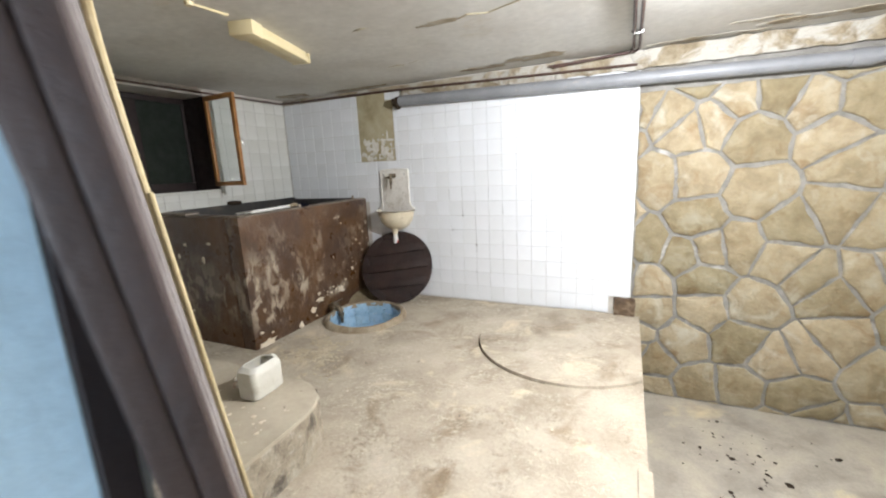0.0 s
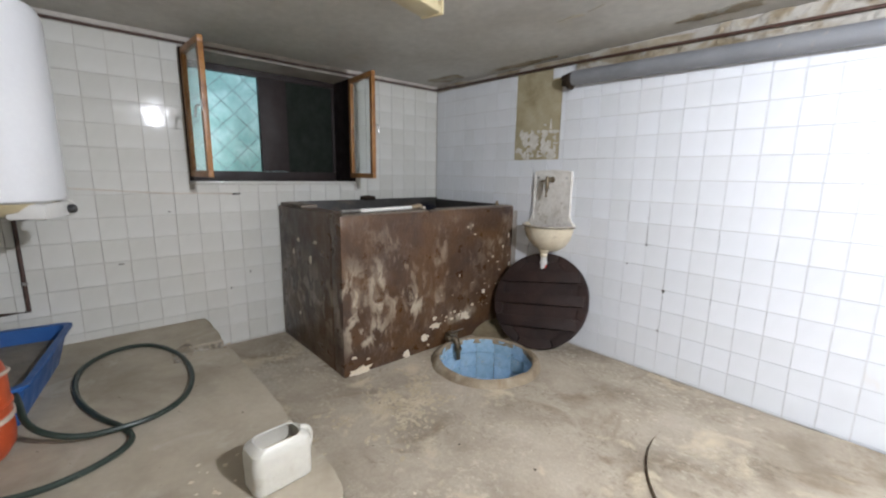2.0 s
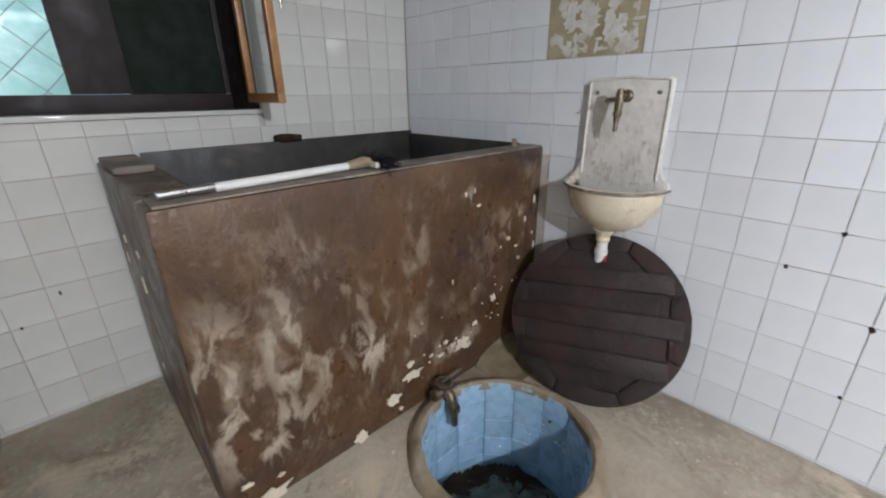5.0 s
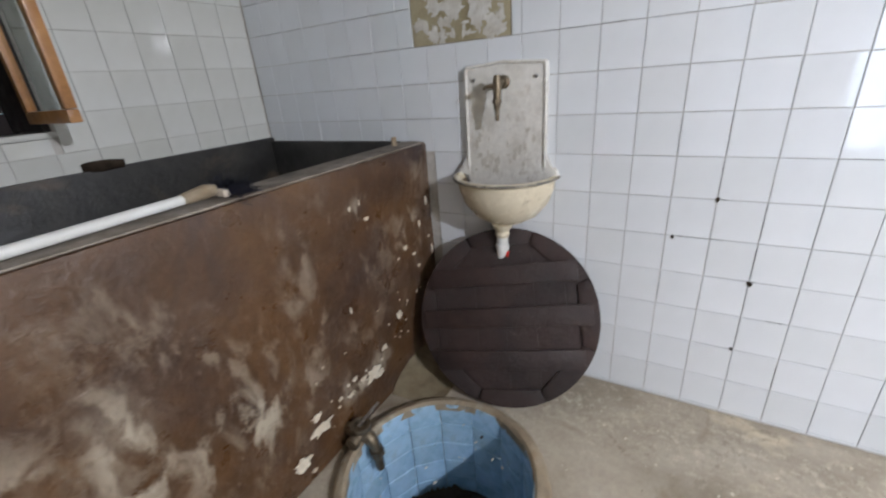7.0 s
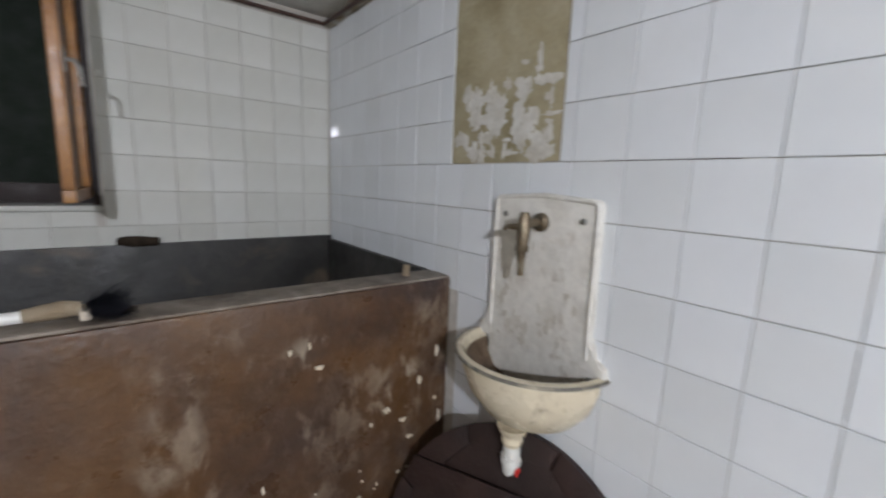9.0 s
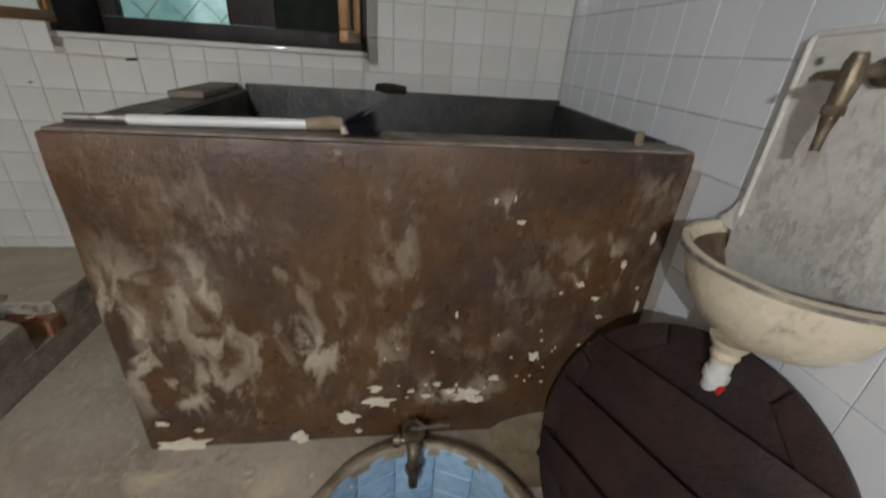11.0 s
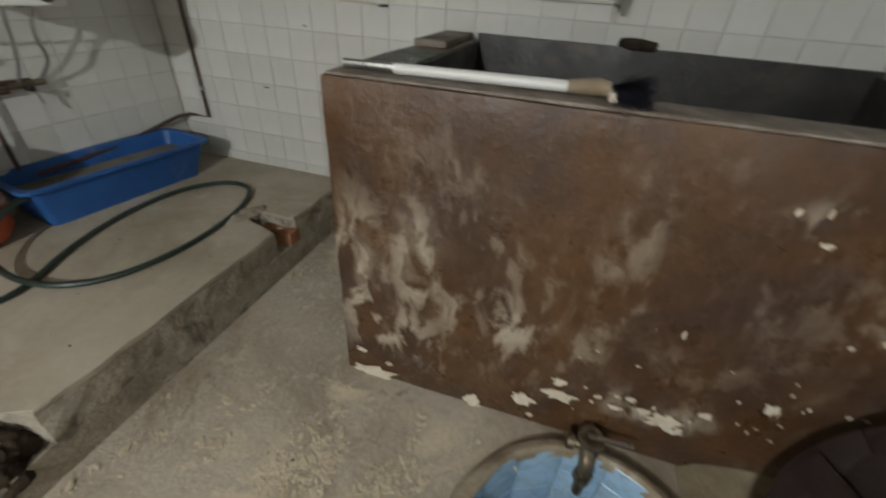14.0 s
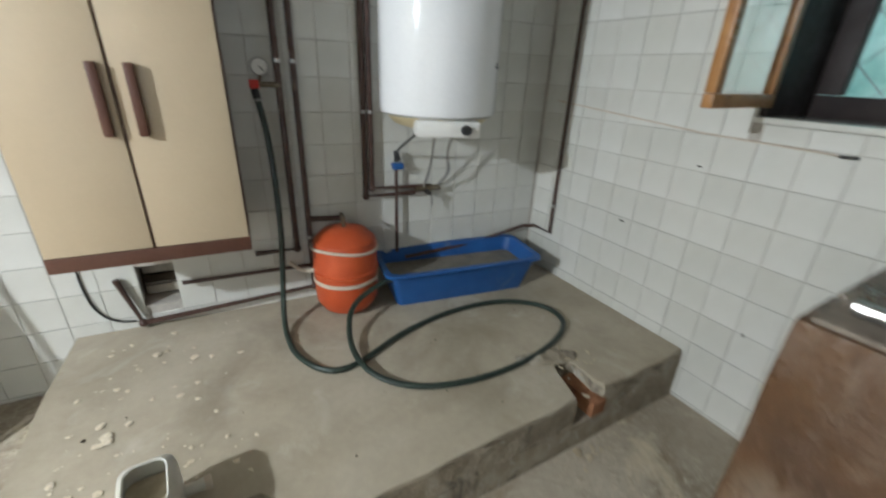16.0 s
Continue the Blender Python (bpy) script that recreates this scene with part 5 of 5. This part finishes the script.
# plaster heap between tub and floor, behind the well
bm = bmesh.new()
bmesh.ops.create_grid(bm, x_segments=16, y_segments=10, size=0.5, matrix=Matrix.Translation((-2.37, 3.98, 0)) @ Matrix.Diagonal((0.26, 0.5, 1, 1)))
for v in bm.verts:
    u, w = (v.co.x + 2.37) / 0.13, (v.co.y - 3.98) / 0.25
    v.co.z = 0.002 + max(0, 0.10 * (0.4 - 0.6 * u) * (1 - w * w)) * (1 + 0.5 * noise.noise(v.co * 12))
tagged(part("mortar_smear", bm, RIM_STONE), "smear of mortar at the foot of the tub", "mortar")

# ---- pipes on the tiled wall ----
def pipe(name, label, runs, r=0.0145, material=None, category="pipe", clips=()):
    t = thing(name, on_south(*runs[0][0]), label, category)
    for k, pts in enumerate(runs):
        part("run", tube([on_south(*p) for p in pts], r, sides=10, smooth=0), material or IRON_PIPE, t)
        for p in pts[1:-1]:
            q = on_south(*p)
            bm = bmesh.new()
            bmesh.ops.create_icosphere(bm, subdivisions=2, radius=r * 1.45, matrix=Matrix.Translation(q))
            part("elbow", bm, material or IRON_PIPE, t)
    for p in clips:
        q = on_south(*p)
        part("clip", tube([q - Vector((0, 0, 0.008)), q + Vector((0, 0, 0.008))], r * 1.35, sides=10), STEEL, t)
    return t


def su(x):
    return (x + 3.665) / math.cos(radians(4.07))


pipe("riser_pipe", "brown painted riser pipe beside the cabinet", [[(su(-2.105), 0.035, TOP), (su(-2.105), 0.035, 0.60), (su(-1.90), 0.035, 0.60)]], clips=[(su(-2.105), 0.035, 1.52)])
pipe("riser_pipe", "brown painted riser pipe beside the cabinet", [[(su(-2.175), 0.035, TOP), (su(-2.175), 0.035, 0.36), (su(-1.36), 0.035, 0.315), (su(-1.30), 0.03, 0.56)],
     [(su(-2.175), 0.035, 0.76), (su(-2.345), 0.06, 0.755), (su(-2.345), 0.11, 0.73)]], clips=[(su(-2.175), 0.035, 0.66), (su(-2.175), 0.035, 1.52)])
pipe("heater_pipe", "brown pipe feeding the water heater", [[(su(-2.492), 0.035, TOP), (su(-2.492), 0.035, 0.855), (su(-2.78), 0.035, 0.855)]], clips=[(su(-2.492), 0.035, 1.3)])
pipe("heater_pipe", "brown pipe feeding the water heater", [[(su(-2.528), 0.035, TOP), (su(-2.528), 0.035, 0.90), (su(-2.88), 0.035, 0.885)]], clips=[(su(-2.528), 0.035, 1.3)])
pipe("short_pipe", "short brown pipe with a blue valve", [[(su(-2.665), 0.045, 1.02), (su(-2.665), 0.045, 0.50)]], 0.010)
pipe("base_pipe", "brown pipe low on the wall beside the niche", [[(su(-2.25), 0.05, 0.50), (su(-1.56), 0.05, 0.505)]], 0.010)
corner = thing("corner_pipe", (WEST + 0.025, 0.80, 0.56), "brown pipe down the wall corner behind the blue tub", "pipe")
part("run", tube([(WEST + 0.02, 0.80, TOP), (WEST + 0.02, 0.80, 0.555), (WEST + 0.03, 0.66, 0.56), (WEST + 0.09, 0.61, 0.55), (-3.2, 0.585, 0.48), (-2.72, 0.545, 0.45)], 0.0115, sides=10), IRON_PIPE, corner)
part("clip", tube([(WEST + 0.02, 0.80, 0.73), (WEST + 0.02, 0.80, 0.75)], 0.017, sides=10), STEEL, corner)
# valve cluster, plug and wires under the heater
valve = thing("safety_valve", on_south(su(-2.85), 0.05, 0.87), "small brass safety valve under the heater", "valve")
part("body", tube([on_south(su(-2.78), 0.045, 0.872), on_south(su(-2.93), 0.05, 0.878)], 0.016, sides=10), BRASS, valve)
part("cap", tube([on_south(su(-2.845), 0.05, 0.86), on_south(su(-2.845), 0.10, 0.86)], 0.014, sides=10), BLACK, valve)
part("outlet", tube([on_south(su(-2.87), 0.06, 0.86), on_south(su(-2.88), 0.07, 0.78)], 0.007, sides=8), STEEL, valve)
part("flex", tube([on_south(su(-2.83), 0.05, 0.89), on_south(su(-2.835), 0.12, 1.0), on_south(su(-2.83), 0.2, 1.24)], 0.006, sides=8, smooth=1), STEEL, valve)
part("flex", tube([on_south(su(-2.92), 0.05, 0.89), on_south(su(-2.96), 0.12, 0.98), on_south(su(-2.91), 0.16, 1.10), on_south(su(-2.94), 0.22, 1.24)], 0.008, sides=8, smooth=2), STEEL, valve, "braided flexible hose")
part("handle", box((su(-2.70), 0.03, 1.00), (su(-2.64), 0.075, 1.035), 0.006, m=SOUTH), BLUE_PLASTIC, valve, "blue lever")
plug = thing("power_cable", on_south(su(-2.68), 0.05, 1.06), "black heater power cable with plug", "cable")
part("cable", tube([(-2.63, 0.93, 1.30), (-2.66, 0.80, 1.22), (-2.64, 0.68, 1.15), on_south(su(-2.655), 0.06, 1.09)], 0.006, sides=8, smooth=2), BLACK, plug)
part("cable", tube([(-2.66, 0.97, 1.30), (-2.72, 0.95, 1.235), (-2.78, 0.90, 1.225), (-2.85, 0.86, 1.235)], 0.008, sides=8, smooth=2), BLACK, plug)
part("plug", tube([on_south(su(-2.66), 0.05, 1.10), on_south(su(-2.672), 0.05, 1.045)], [0.012, 0.02], sides=10), BLACK, plug)
# gauge and tap with the hose
gauge = thing("pressure_gauge", on_south(su(-2.03), 0.06, 1.49), "round white pressure gauge on a red valve", "gauge")
gp = on_south(su(-2.03), 0.085, 1.492)
GM = Matrix.Translation(gp) @ Matrix.Rotation(radians(-4), 4, "Z") @ Matrix.Rotation(radians(-90), 4, "X")
part("case", lathe([(0.0, -0.022), (0.036, -0.022), (0.038, 0.0), (0.034, 0.004), (0.033, 0.0), (0.0, 0.0)], GM, sides=28), STEEL, gauge)
part("dial", lathe([(0.0, 0.0005), (0.032, 0.0005), (0.032, 0.0015), (0.0, 0.0015)], GM, sides=28), WHITE_PLASTIC, gauge, "white dial")
part("needle", box((-0.002, -0.004, 0.002), (0.002, 0.024, 0.003), m=GM @ Matrix.Rotation(radians(40), 4, "Z")), BLACK, gauge)
part("stem", tube([gp + Vector((0, 0, -0.035)), gp + Vector((0.01, 0, -0.07))], 0.008, sides=8), BRASS, gauge)
part("valve_body", tube([on_south(su(-2.105), 0.04, 1.418), on_south(su(-2.0), 0.075, 1.42)], 0.013, sides=10), BRASS, gauge)
part("valve_handle", box((su(-2.02), 0.06, 1.40), (su(-1.98), 0.10, 1.44), 0.008, m=SOUTH), RED, gauge, "red valve handle")

HZ = PLAT + 0.014
hose_pts = [on_south(su(-2.0), 0.09, 1.40), on_south(su(-2.03), 0.16, 1.18), on_south(su(-2.03), 0.2, 0.8), Vector((-1.99, 0.66, 0.5)), Vector((-1.965, 0.72, 0.33)), Vector((-1.955, 0.85, HZ)), Vector((-1.965, 1.02, HZ)),
            Vector((-2.06, 1.19, HZ)), Vector((-2.20, 1.19, HZ)), Vector((-2.43, 1.07, HZ)), Vector((-2.75, 0.99, HZ)), Vector((-3.10, 1.01, HZ)), Vector((-3.30, 1.16, HZ)), Vector((-3.31, 1.33, HZ)), Vector((-3.18, 1.44, HZ)),
            Vector((-2.92, 1.515, HZ)), Vector((-2.62, 1.52, HZ)), Vector((-2.37, 1.45, HZ)), Vector((-2.23, 1.325, HZ + 0.012)), Vector((-2.19, 1.17, HZ + 0.022)), Vector((-2.21, 1.0, HZ + 0.03)), Vector((-2.27, 0.86, 0.40)), Vector((-2.45, 0.83, 0.475)),
            Vector((-2.56, 0.80, 0.46))]
hose = thing("garden_hose", (-2.6, 1.2, PLAT), "dark green garden hose coiled loosely on the platform", "hose")
part("tube", tube(hose_pts, 0.0135, sides=10, smooth=3), HOSE, hose)
part("coupling", tube([hose_pts[0], hose_pts[0].lerp(hose_pts[1], 0.18)], 0.0165, sides=10), BLACK, hose, "black plastic coupling")
part("clamp", tube([hose_pts[0].lerp(hose_pts[1], 0.19), hose_pts[0].lerp(hose_pts[1], 0.23)], 0.0155, sides=12), STEEL, hose, "steel hose clamp")
tagged(part("old_strap_hose", tube([on_south(su(-2.06), 0.05, 0.53), (-2.1, 0.58, 0.50), (-2.18, 0.70, 0.55), (-2.26, 0.79, 0.62), (-2.37, 0.80, 0.635)], 0.011, sides=8, smooth=2), STRAP), "dirty white hose bent onto the orange tank", "hose")
tagged(part("wall_cable", tube([on_south(su(-1.18), 0.012, 0.78), on_south(su(-1.165), 0.012, 0.55), on_south(su(-1.19), 0.015, 0.40), on_south(su(-1.26), 0.02, 0.335), on_south(su(-1.33), 0.02, 0.325)], 0.005, sides=6, smooth=2), BLACK), "thin dark cable hanging on the tiles", "cable")
tagged(part("wall_cable", tube([(WEST + 0.008, 0.70, 1.37), (WEST + 0.008, 1.6, 1.30), (WEST + 0.008, 2.03, 1.29), (WEST + 0.008, 2.10, 1.285)], 0.004, sides=6), STRAP), "thin white cable along the tiled wall", "cable")
tagged(part("cable_hook", tube([(WEST - 0.004, 2.06, 1.285), (WEST + 0.02, 2.08, 1.287), (WEST + 0.022, 2.12, 1.29)], 0.006, sides=6), BLACK), "small dark hook on the tiles", "hook")
# niche: grey box with slats
nb = thing("wall_niche_box", on_south(2.22, -0.1, 0.39), "dark grey box set in the broken wall niche", "box")
part("back", box((NICHE[0] + 0.012, -0.155, NICHE[2] + 0.004), (NICHE[1] - 0.012, -0.12, NICHE[3] - 0.012), 0.004, m=SOUTH), CONCRETE_DARK, nb)
for k in range(3):
    part("slat", box((NICHE[0] + 0.014, -0.118, NICHE[2] + 0.015 + k * 0.062), (NICHE[1] - 0.014, -0.10, NICHE[2] + 0.06 + k * 0.062), 0.004, m=SOUTH), DIRT if k == 1 else CONCRETE_DARK, nb)

# ---- canister ----
can = thing("plastic_canister", (-1.46, 1.61, PLAT), "cloudy white plastic canister with cut-open top", "canister")
CM = Matrix.Translation((-1.475, 1.605, PLAT)) @ Matrix.Rotation(radians(4), 4, "Z")
CZ = CM @ Matrix.Diagonal((1, 1.06, 0.80, 1))
part("body", loft([(rounded(0.062, 0.098, 0.03), 0.0), (rounded(0.07, 0.106, 0.032), 0.012), (rounded(0.071, 0.108, 0.032), 0.17), (rounded(0.068, 0.104, 0.034), 0.205), (rounded(0.052, 0.08, 0.034), 0.232),
                   (rounded(0.048, 0.076, 0.032), 0.228), (rounded(0.062, 0.098, 0.03), 0.198), (rounded(0.064, 0.10, 0.03), 0.13)], CZ), CLOUDY, can)
part("residue", loft([(rounded(0.06, 0.096, 0.028), 0.131), (rounded(0.06, 0.096, 0.028), 0.138)], CZ), SCAB, can, "tan dried residue")
part("handle", tube([CZ @ Vector(p) for p in ((0.0, 0.085, 0.222), (0.0, 0.117, 0.205), (0.0, 0.128, 0.165), (0.0, 0.124, 0.11), (0.0, 0.10, 0.085))], 0.012, sides=10, smooth=2), CLOUDY, can)
part("spout", tube([CM @ Vector((-0.066, -0.05, 0.055)), CM @ Vector((-0.10, -0.052, 0.05)), CM @ Vector((-0.125, -0.053, 0.048))], [0.018, 0.016, 0.019], sides=14), CLOUDY, can)
part("cap", tube([CM @ Vector((-0.122, -0.053, 0.048)), CM @ Vector((-0.142, -0.054, 0.047))], 0.021, sides=16), STRAP, can)

# ---- crumbs ----
def crumbs(name, label, count, place, sizes, material, seed):
    bm = bmesh.new()
    r = random.Random(seed)
    for _ in range(count):
        x, y, z = place(r)
        s = r.uniform(*sizes) * (0.6 + 1.2 * r.random() ** 3)
        got = bmesh.ops.create_icosphere(bm, subdivisions=1, radius=s, matrix=pose(x, y, z + s * 0.25, 0, 0, r.uniform(0, 360)) @ Matrix.Diagonal((1, r.uniform(0.5, 1), 0.15, 1)))
        for v in got["verts"]:
            v.co += Vector((r.uniform(-1, 1), r.uniform(-1, 1), 0)) * s * 0.25
    return tagged(part(name, bm, material, None, "", False), label, "debris", kind="stuff")


crumbs("plaster_crumbs", "flakes of white plaster scattered on the platform", 90, lambda r: (-1.17 - abs(r.gauss(0, 0.28)), 0.55 + r.random() * 1.0, PLAT), (0.004, 0.016), FLAKE, 1)
crumbs("floor_crumbs", "small bits of plaster on the concrete floor", 160, lambda r: (r.uniform(-2.4, 0.4), 4.22 - abs(r.gauss(0, 0.45)) if r.random() < 0.6 else r.uniform(2.0, 3.9), 0.0), (0.002, 0.008), FLAKE, 2)
crumbs("dark_crumbs", "small dark bits on the concrete floor", 90, lambda r: (r.uniform(-3.4, 0.4), r.uniform(1.9, 4.2), 0.0) if r.random() < 0.7 else (r.uniform(-3.3, -1.2), r.uniform(0.7, 1.7), PLAT), (0.002, 0.006), DIRT, 3)
crumbs("pit_crumbs", "dark leaves and bits on the lower floor", 60, lambda r: (1.35 + r.gauss(0, 0.25), 3.45 + r.gauss(0, 0.25), PIT), (0.006, 0.02), DIRT, 4)
crumbs("edge_crumbs", "crumbled concrete round the broken platform edge", 90, lambda r: (-3.03 + r.gauss(0, 0.09), 1.60 + r.gauss(0, 0.07), PLAT) if r.random() < 0.3 else (r.choice((-3.02, -1.70)) + r.gauss(0, 0.1), 1.83 + abs(r.gauss(0, 0.04)), 0.0), (0.004, 0.014), SCAB, 6)
# rough scab of old plaster on the floor before the tub
bm = bmesh.new()
r = random.Random(12)
for _ in range(1500):
    x, y = r.gauss(-2.0, 0.17), r.gauss(2.60, 0.27)
    if noise.noise(Vector((x * 5, y * 5, 2))) < -0.08:
        continue
    if (x - WELL.x) ** 2 + (y - WELL.y) ** 2 < 0.26 or x < -2.45:
        continue
    got = bmesh.ops.create_icosphere(bm, subdivisions=1, radius=r.uniform(0.004, 0.022) * (0.5 + r.random()), matrix=pose(x, y, 0.0, 0, 0, r.uniform(0, 360)) @ Matrix.Diagonal((1, 0.55, 0.24, 1)))
tagged(part("scabs", bm, SCAB, None, "", True), "scabs of pale old mortar on the floor", "mortar", kind="stuff")

# ---- wall tiles: each a thin bevelled piece ----
PU, PZ, GAP, THICK = 0.1525, 0.159, 0.0021, 0.006


def tile_mesh(name, material):
    w, h, b = (PU - GAP) / 2, (PZ - GAP) / 2, 0.0015
    bm = bmesh.new()
    rows = [[bm.verts.new((sx * (w - d), sy * (h - d), z)) for sx, sy in ((-1, -1), (1, -1), (1, 1), (-1, 1))] for d, z in ((0, 0), (0, THICK - b), (b, THICK))]
    for a, c in zip(rows, rows[1:]):
        for k in range(4):
            bm.faces.new((a[k], a[(k + 1) % 4], c[(k + 1) % 4], c[k]))
    bm.faces.new(rows[-1])
    me = bpy.data.meshes.new(name)
    bm.to_mesh(me)
    bm.free()
    me.materials.append(material)
    return me


def lay(wall, frame_m, material, u0, u1, z0, z1, u_line, z_line, skip, seed, limit=300, near=None, gap=None):
    """Tiles in the plane of frame_m (x along the wall, y up, z out of it); pieces at the ends are cut."""
    me = tile_mesh("tile", material)
    r = random.Random(seed)
    spots = []
    for i in range(math.floor((u0 - u_line) / PU), math.ceil((u1 - u_line) / PU)):
        for j in range(math.floor((z0 - z_line) / PZ), math.ceil((z1 - z_line) / PZ)):
            a, b = max(u_line + i * PU, u0), min(u_line + (i + 1) * PU, u1)
            c, d = max(z_line + j * PZ, z0), min(z_line + (j + 1) * PZ, z1)
            if gap and d > gap[2] + 0.01:
                if a < gap[0] < b:
                    b = gap[0]
                elif a < gap[1] < b:
                    a = gap[1]
                elif gap[0] <= a and b <= gap[1] and c < gap[2]:
                    d = gap[2]
            if b - a < 0.012 or d - c < 0.012 or skip((a + b) / 2, (c + d) / 2):
                continue
            spots.append((a, b, c, d))
    if near:
        spots.sort(key=lambda s: near((s[0] + s[1]) / 2, (s[2] + s[3]) / 2))
    rest = bmesh.new()
    for k, (a, b, c, d) in enumerate(spots):
        m = frame_m @ Matrix.Translation(((a + b) / 2, (c + d) / 2, r.uniform(-0.0006, 0.0006))) @ Euler((r.gauss(0, 0.0035), r.gauss(0, 0.0035), r.gauss(0, 0.002))).to_matrix().to_4x4()
        m = m @ Matrix.Diagonal(((b - a - GAP) / (PU - GAP), (d - c - GAP) / (PZ - GAP), 1, 1))
        if k < limit:
            t = new("tile", me)
            t.parent = wall
            t.matrix_basis = m
        else:
            n = len(rest.verts)
            rest.from_mesh(me)
            rest.verts.ensure_lookup_table()
            bmesh.ops.transform(rest, matrix=m, verts=rest.verts[n:])
    if len(rest.verts):
        tagged(part("further_tiles", rest, material, wall, "", False), kind="stuff")
    else:
        rest.free()


ON_N = Matrix(((1, 0, 0, 0), (0, 0, -1, NORTH), (0, 1, 0, 0), (0, 0, 0, 1)))
ON_W = Matrix(((0, 0, 1, WEST), (1, 0, 0, 0), (0, 1, 0, 0), (0, 0, 0, 1)))
ON_S = SOUTH @ Matrix(((-1, 0, 0, 3.59), (0, 0, 1, 0), (0, 1, 0, 0), (0, 0, 0, 1)))
Z_LINE = 1.296
lay(wall_north, ON_N, TILE, WEST + 0.01, 0.488, 0.012, 2.37, -1.2325, Z_LINE,
    lambda x, z: (PX0 < x < PX1 and z > PZ0) or (x < -2.5 and z < 1.10) or (x > 0.36 and z < 0.13) or (x > -1.9 and z > 2.31), 1,
    near=lambda x, z: abs(x + 1.6) + abs(z - 1.1), gap=(PX0, PX1, PZ0))
lay(wall_west, ON_W, TILE_OLD, 0.60, NORTH - 0.01, 0.012, 2.37, NORTH - 0.012, Z_LINE,
    lambda y, z: (WIN[0] < y < WIN[1] and WIN[2] - 0.022 < z < WIN[3]) or (y > 2.5 and z < 1.10) or (y < 1.72 and z < 0.25), 2,
    near=lambda y, z: abs(y - 2.4) + abs(z - 1.0), gap=(WIN[0] - 0.006, WIN[1] + 0.008, WIN[2] - 0.022))
lay(wall_south, ON_S, TILE_OLD, 0.0, 3.58, 0.012, 2.40, 1.145, Z_LINE,
    lambda u, z: (1.13 < u < 1.77 and 0.85 < z < 2.1) or (1.25 < u < 1.49 and 0.36 < z < 0.62) or (u > 2.52 and z < 0.22), 3,
    near=lambda u, z: abs(u - 1.82) + abs(z - 0.9))
# opened joints between the tiles: upright ones at a joint's x, level ones at its z
def joint_x(k):
    return -1.2325 + k * PU


def joint_z(k):
    return Z_LINE + k * PZ


for k, (i, z0, z1) in enumerate(((1, 0.36, 0.52), (1, 0.53, 0.655), (1, 0.67, 0.80), (1, 0.83, 0.97), (0, 1.0, 1.12), (0, 1.15, 1.29), (0, 0.985, 1.0), (3, 0.99, 1.13), (3, 0.62, 0.70), (2, 1.16, 1.28),
                                 (2, 0.20, 0.31), (-1, 1.15, 1.28), (-1, 0.52, 0.60), (4, 0.70, 0.80), (5, 1.0, 1.1))):
    w = 0.0012 if k in (2, 3, 4, 5, 7) else 0.0007
    structure("open_joint", box((joint_x(i) - w, NORTH - 0.0048, z0), (joint_x(i) + w, NORTH - 0.001, z1)), DIRT, "dark open joint between the tiles", "joint")
for k, (j, x0, x1) in enumerate(((-3, -1.36, -1.19), (-2, -1.24, -1.20), (-4, -1.08, -1.06), (-5, -1.0, -0.95), (2, -1.9, -1.6), (-1, -0.92, -0.82))):
    structure("open_joint", box((x0, NORTH - 0.0048, joint_z(j) - 0.0007), (x1, NORTH - 0.001, joint_z(j) + 0.0007)), DIRT, "dark open joint between the tiles", "joint")
for k, (x, z, r) in enumerate(((-1.078, 0.652, 0.009), (-1.231, 0.979, 0.008), (-1.36, 0.815, 0.007), (-1.087, 0.345, 0.008))):
    structure("chip", prism(blob_outline(x, z, r, r * 1.2, 600 + k, 9, 0.4), 0.0072, 0.0084, m=FLAT), DIRT, "chipped tile corner", "chip")
for k, (y, z, ry, rz) in enumerate(((1.30, 0.80, 0.022, 0.004), (1.62, 1.16, 0.012, 0.004), (2.16, 0.62, 0.005, 0.012), (2.0, 0.50, 0.005, 0.009))):
    structure("chip", prism(blob_outline(y, z, ry, rz, 640 + k, 10, 0.35), 0.0070, 0.0080, m=ON_W), DIRT, "chipped tile corner", "chip")
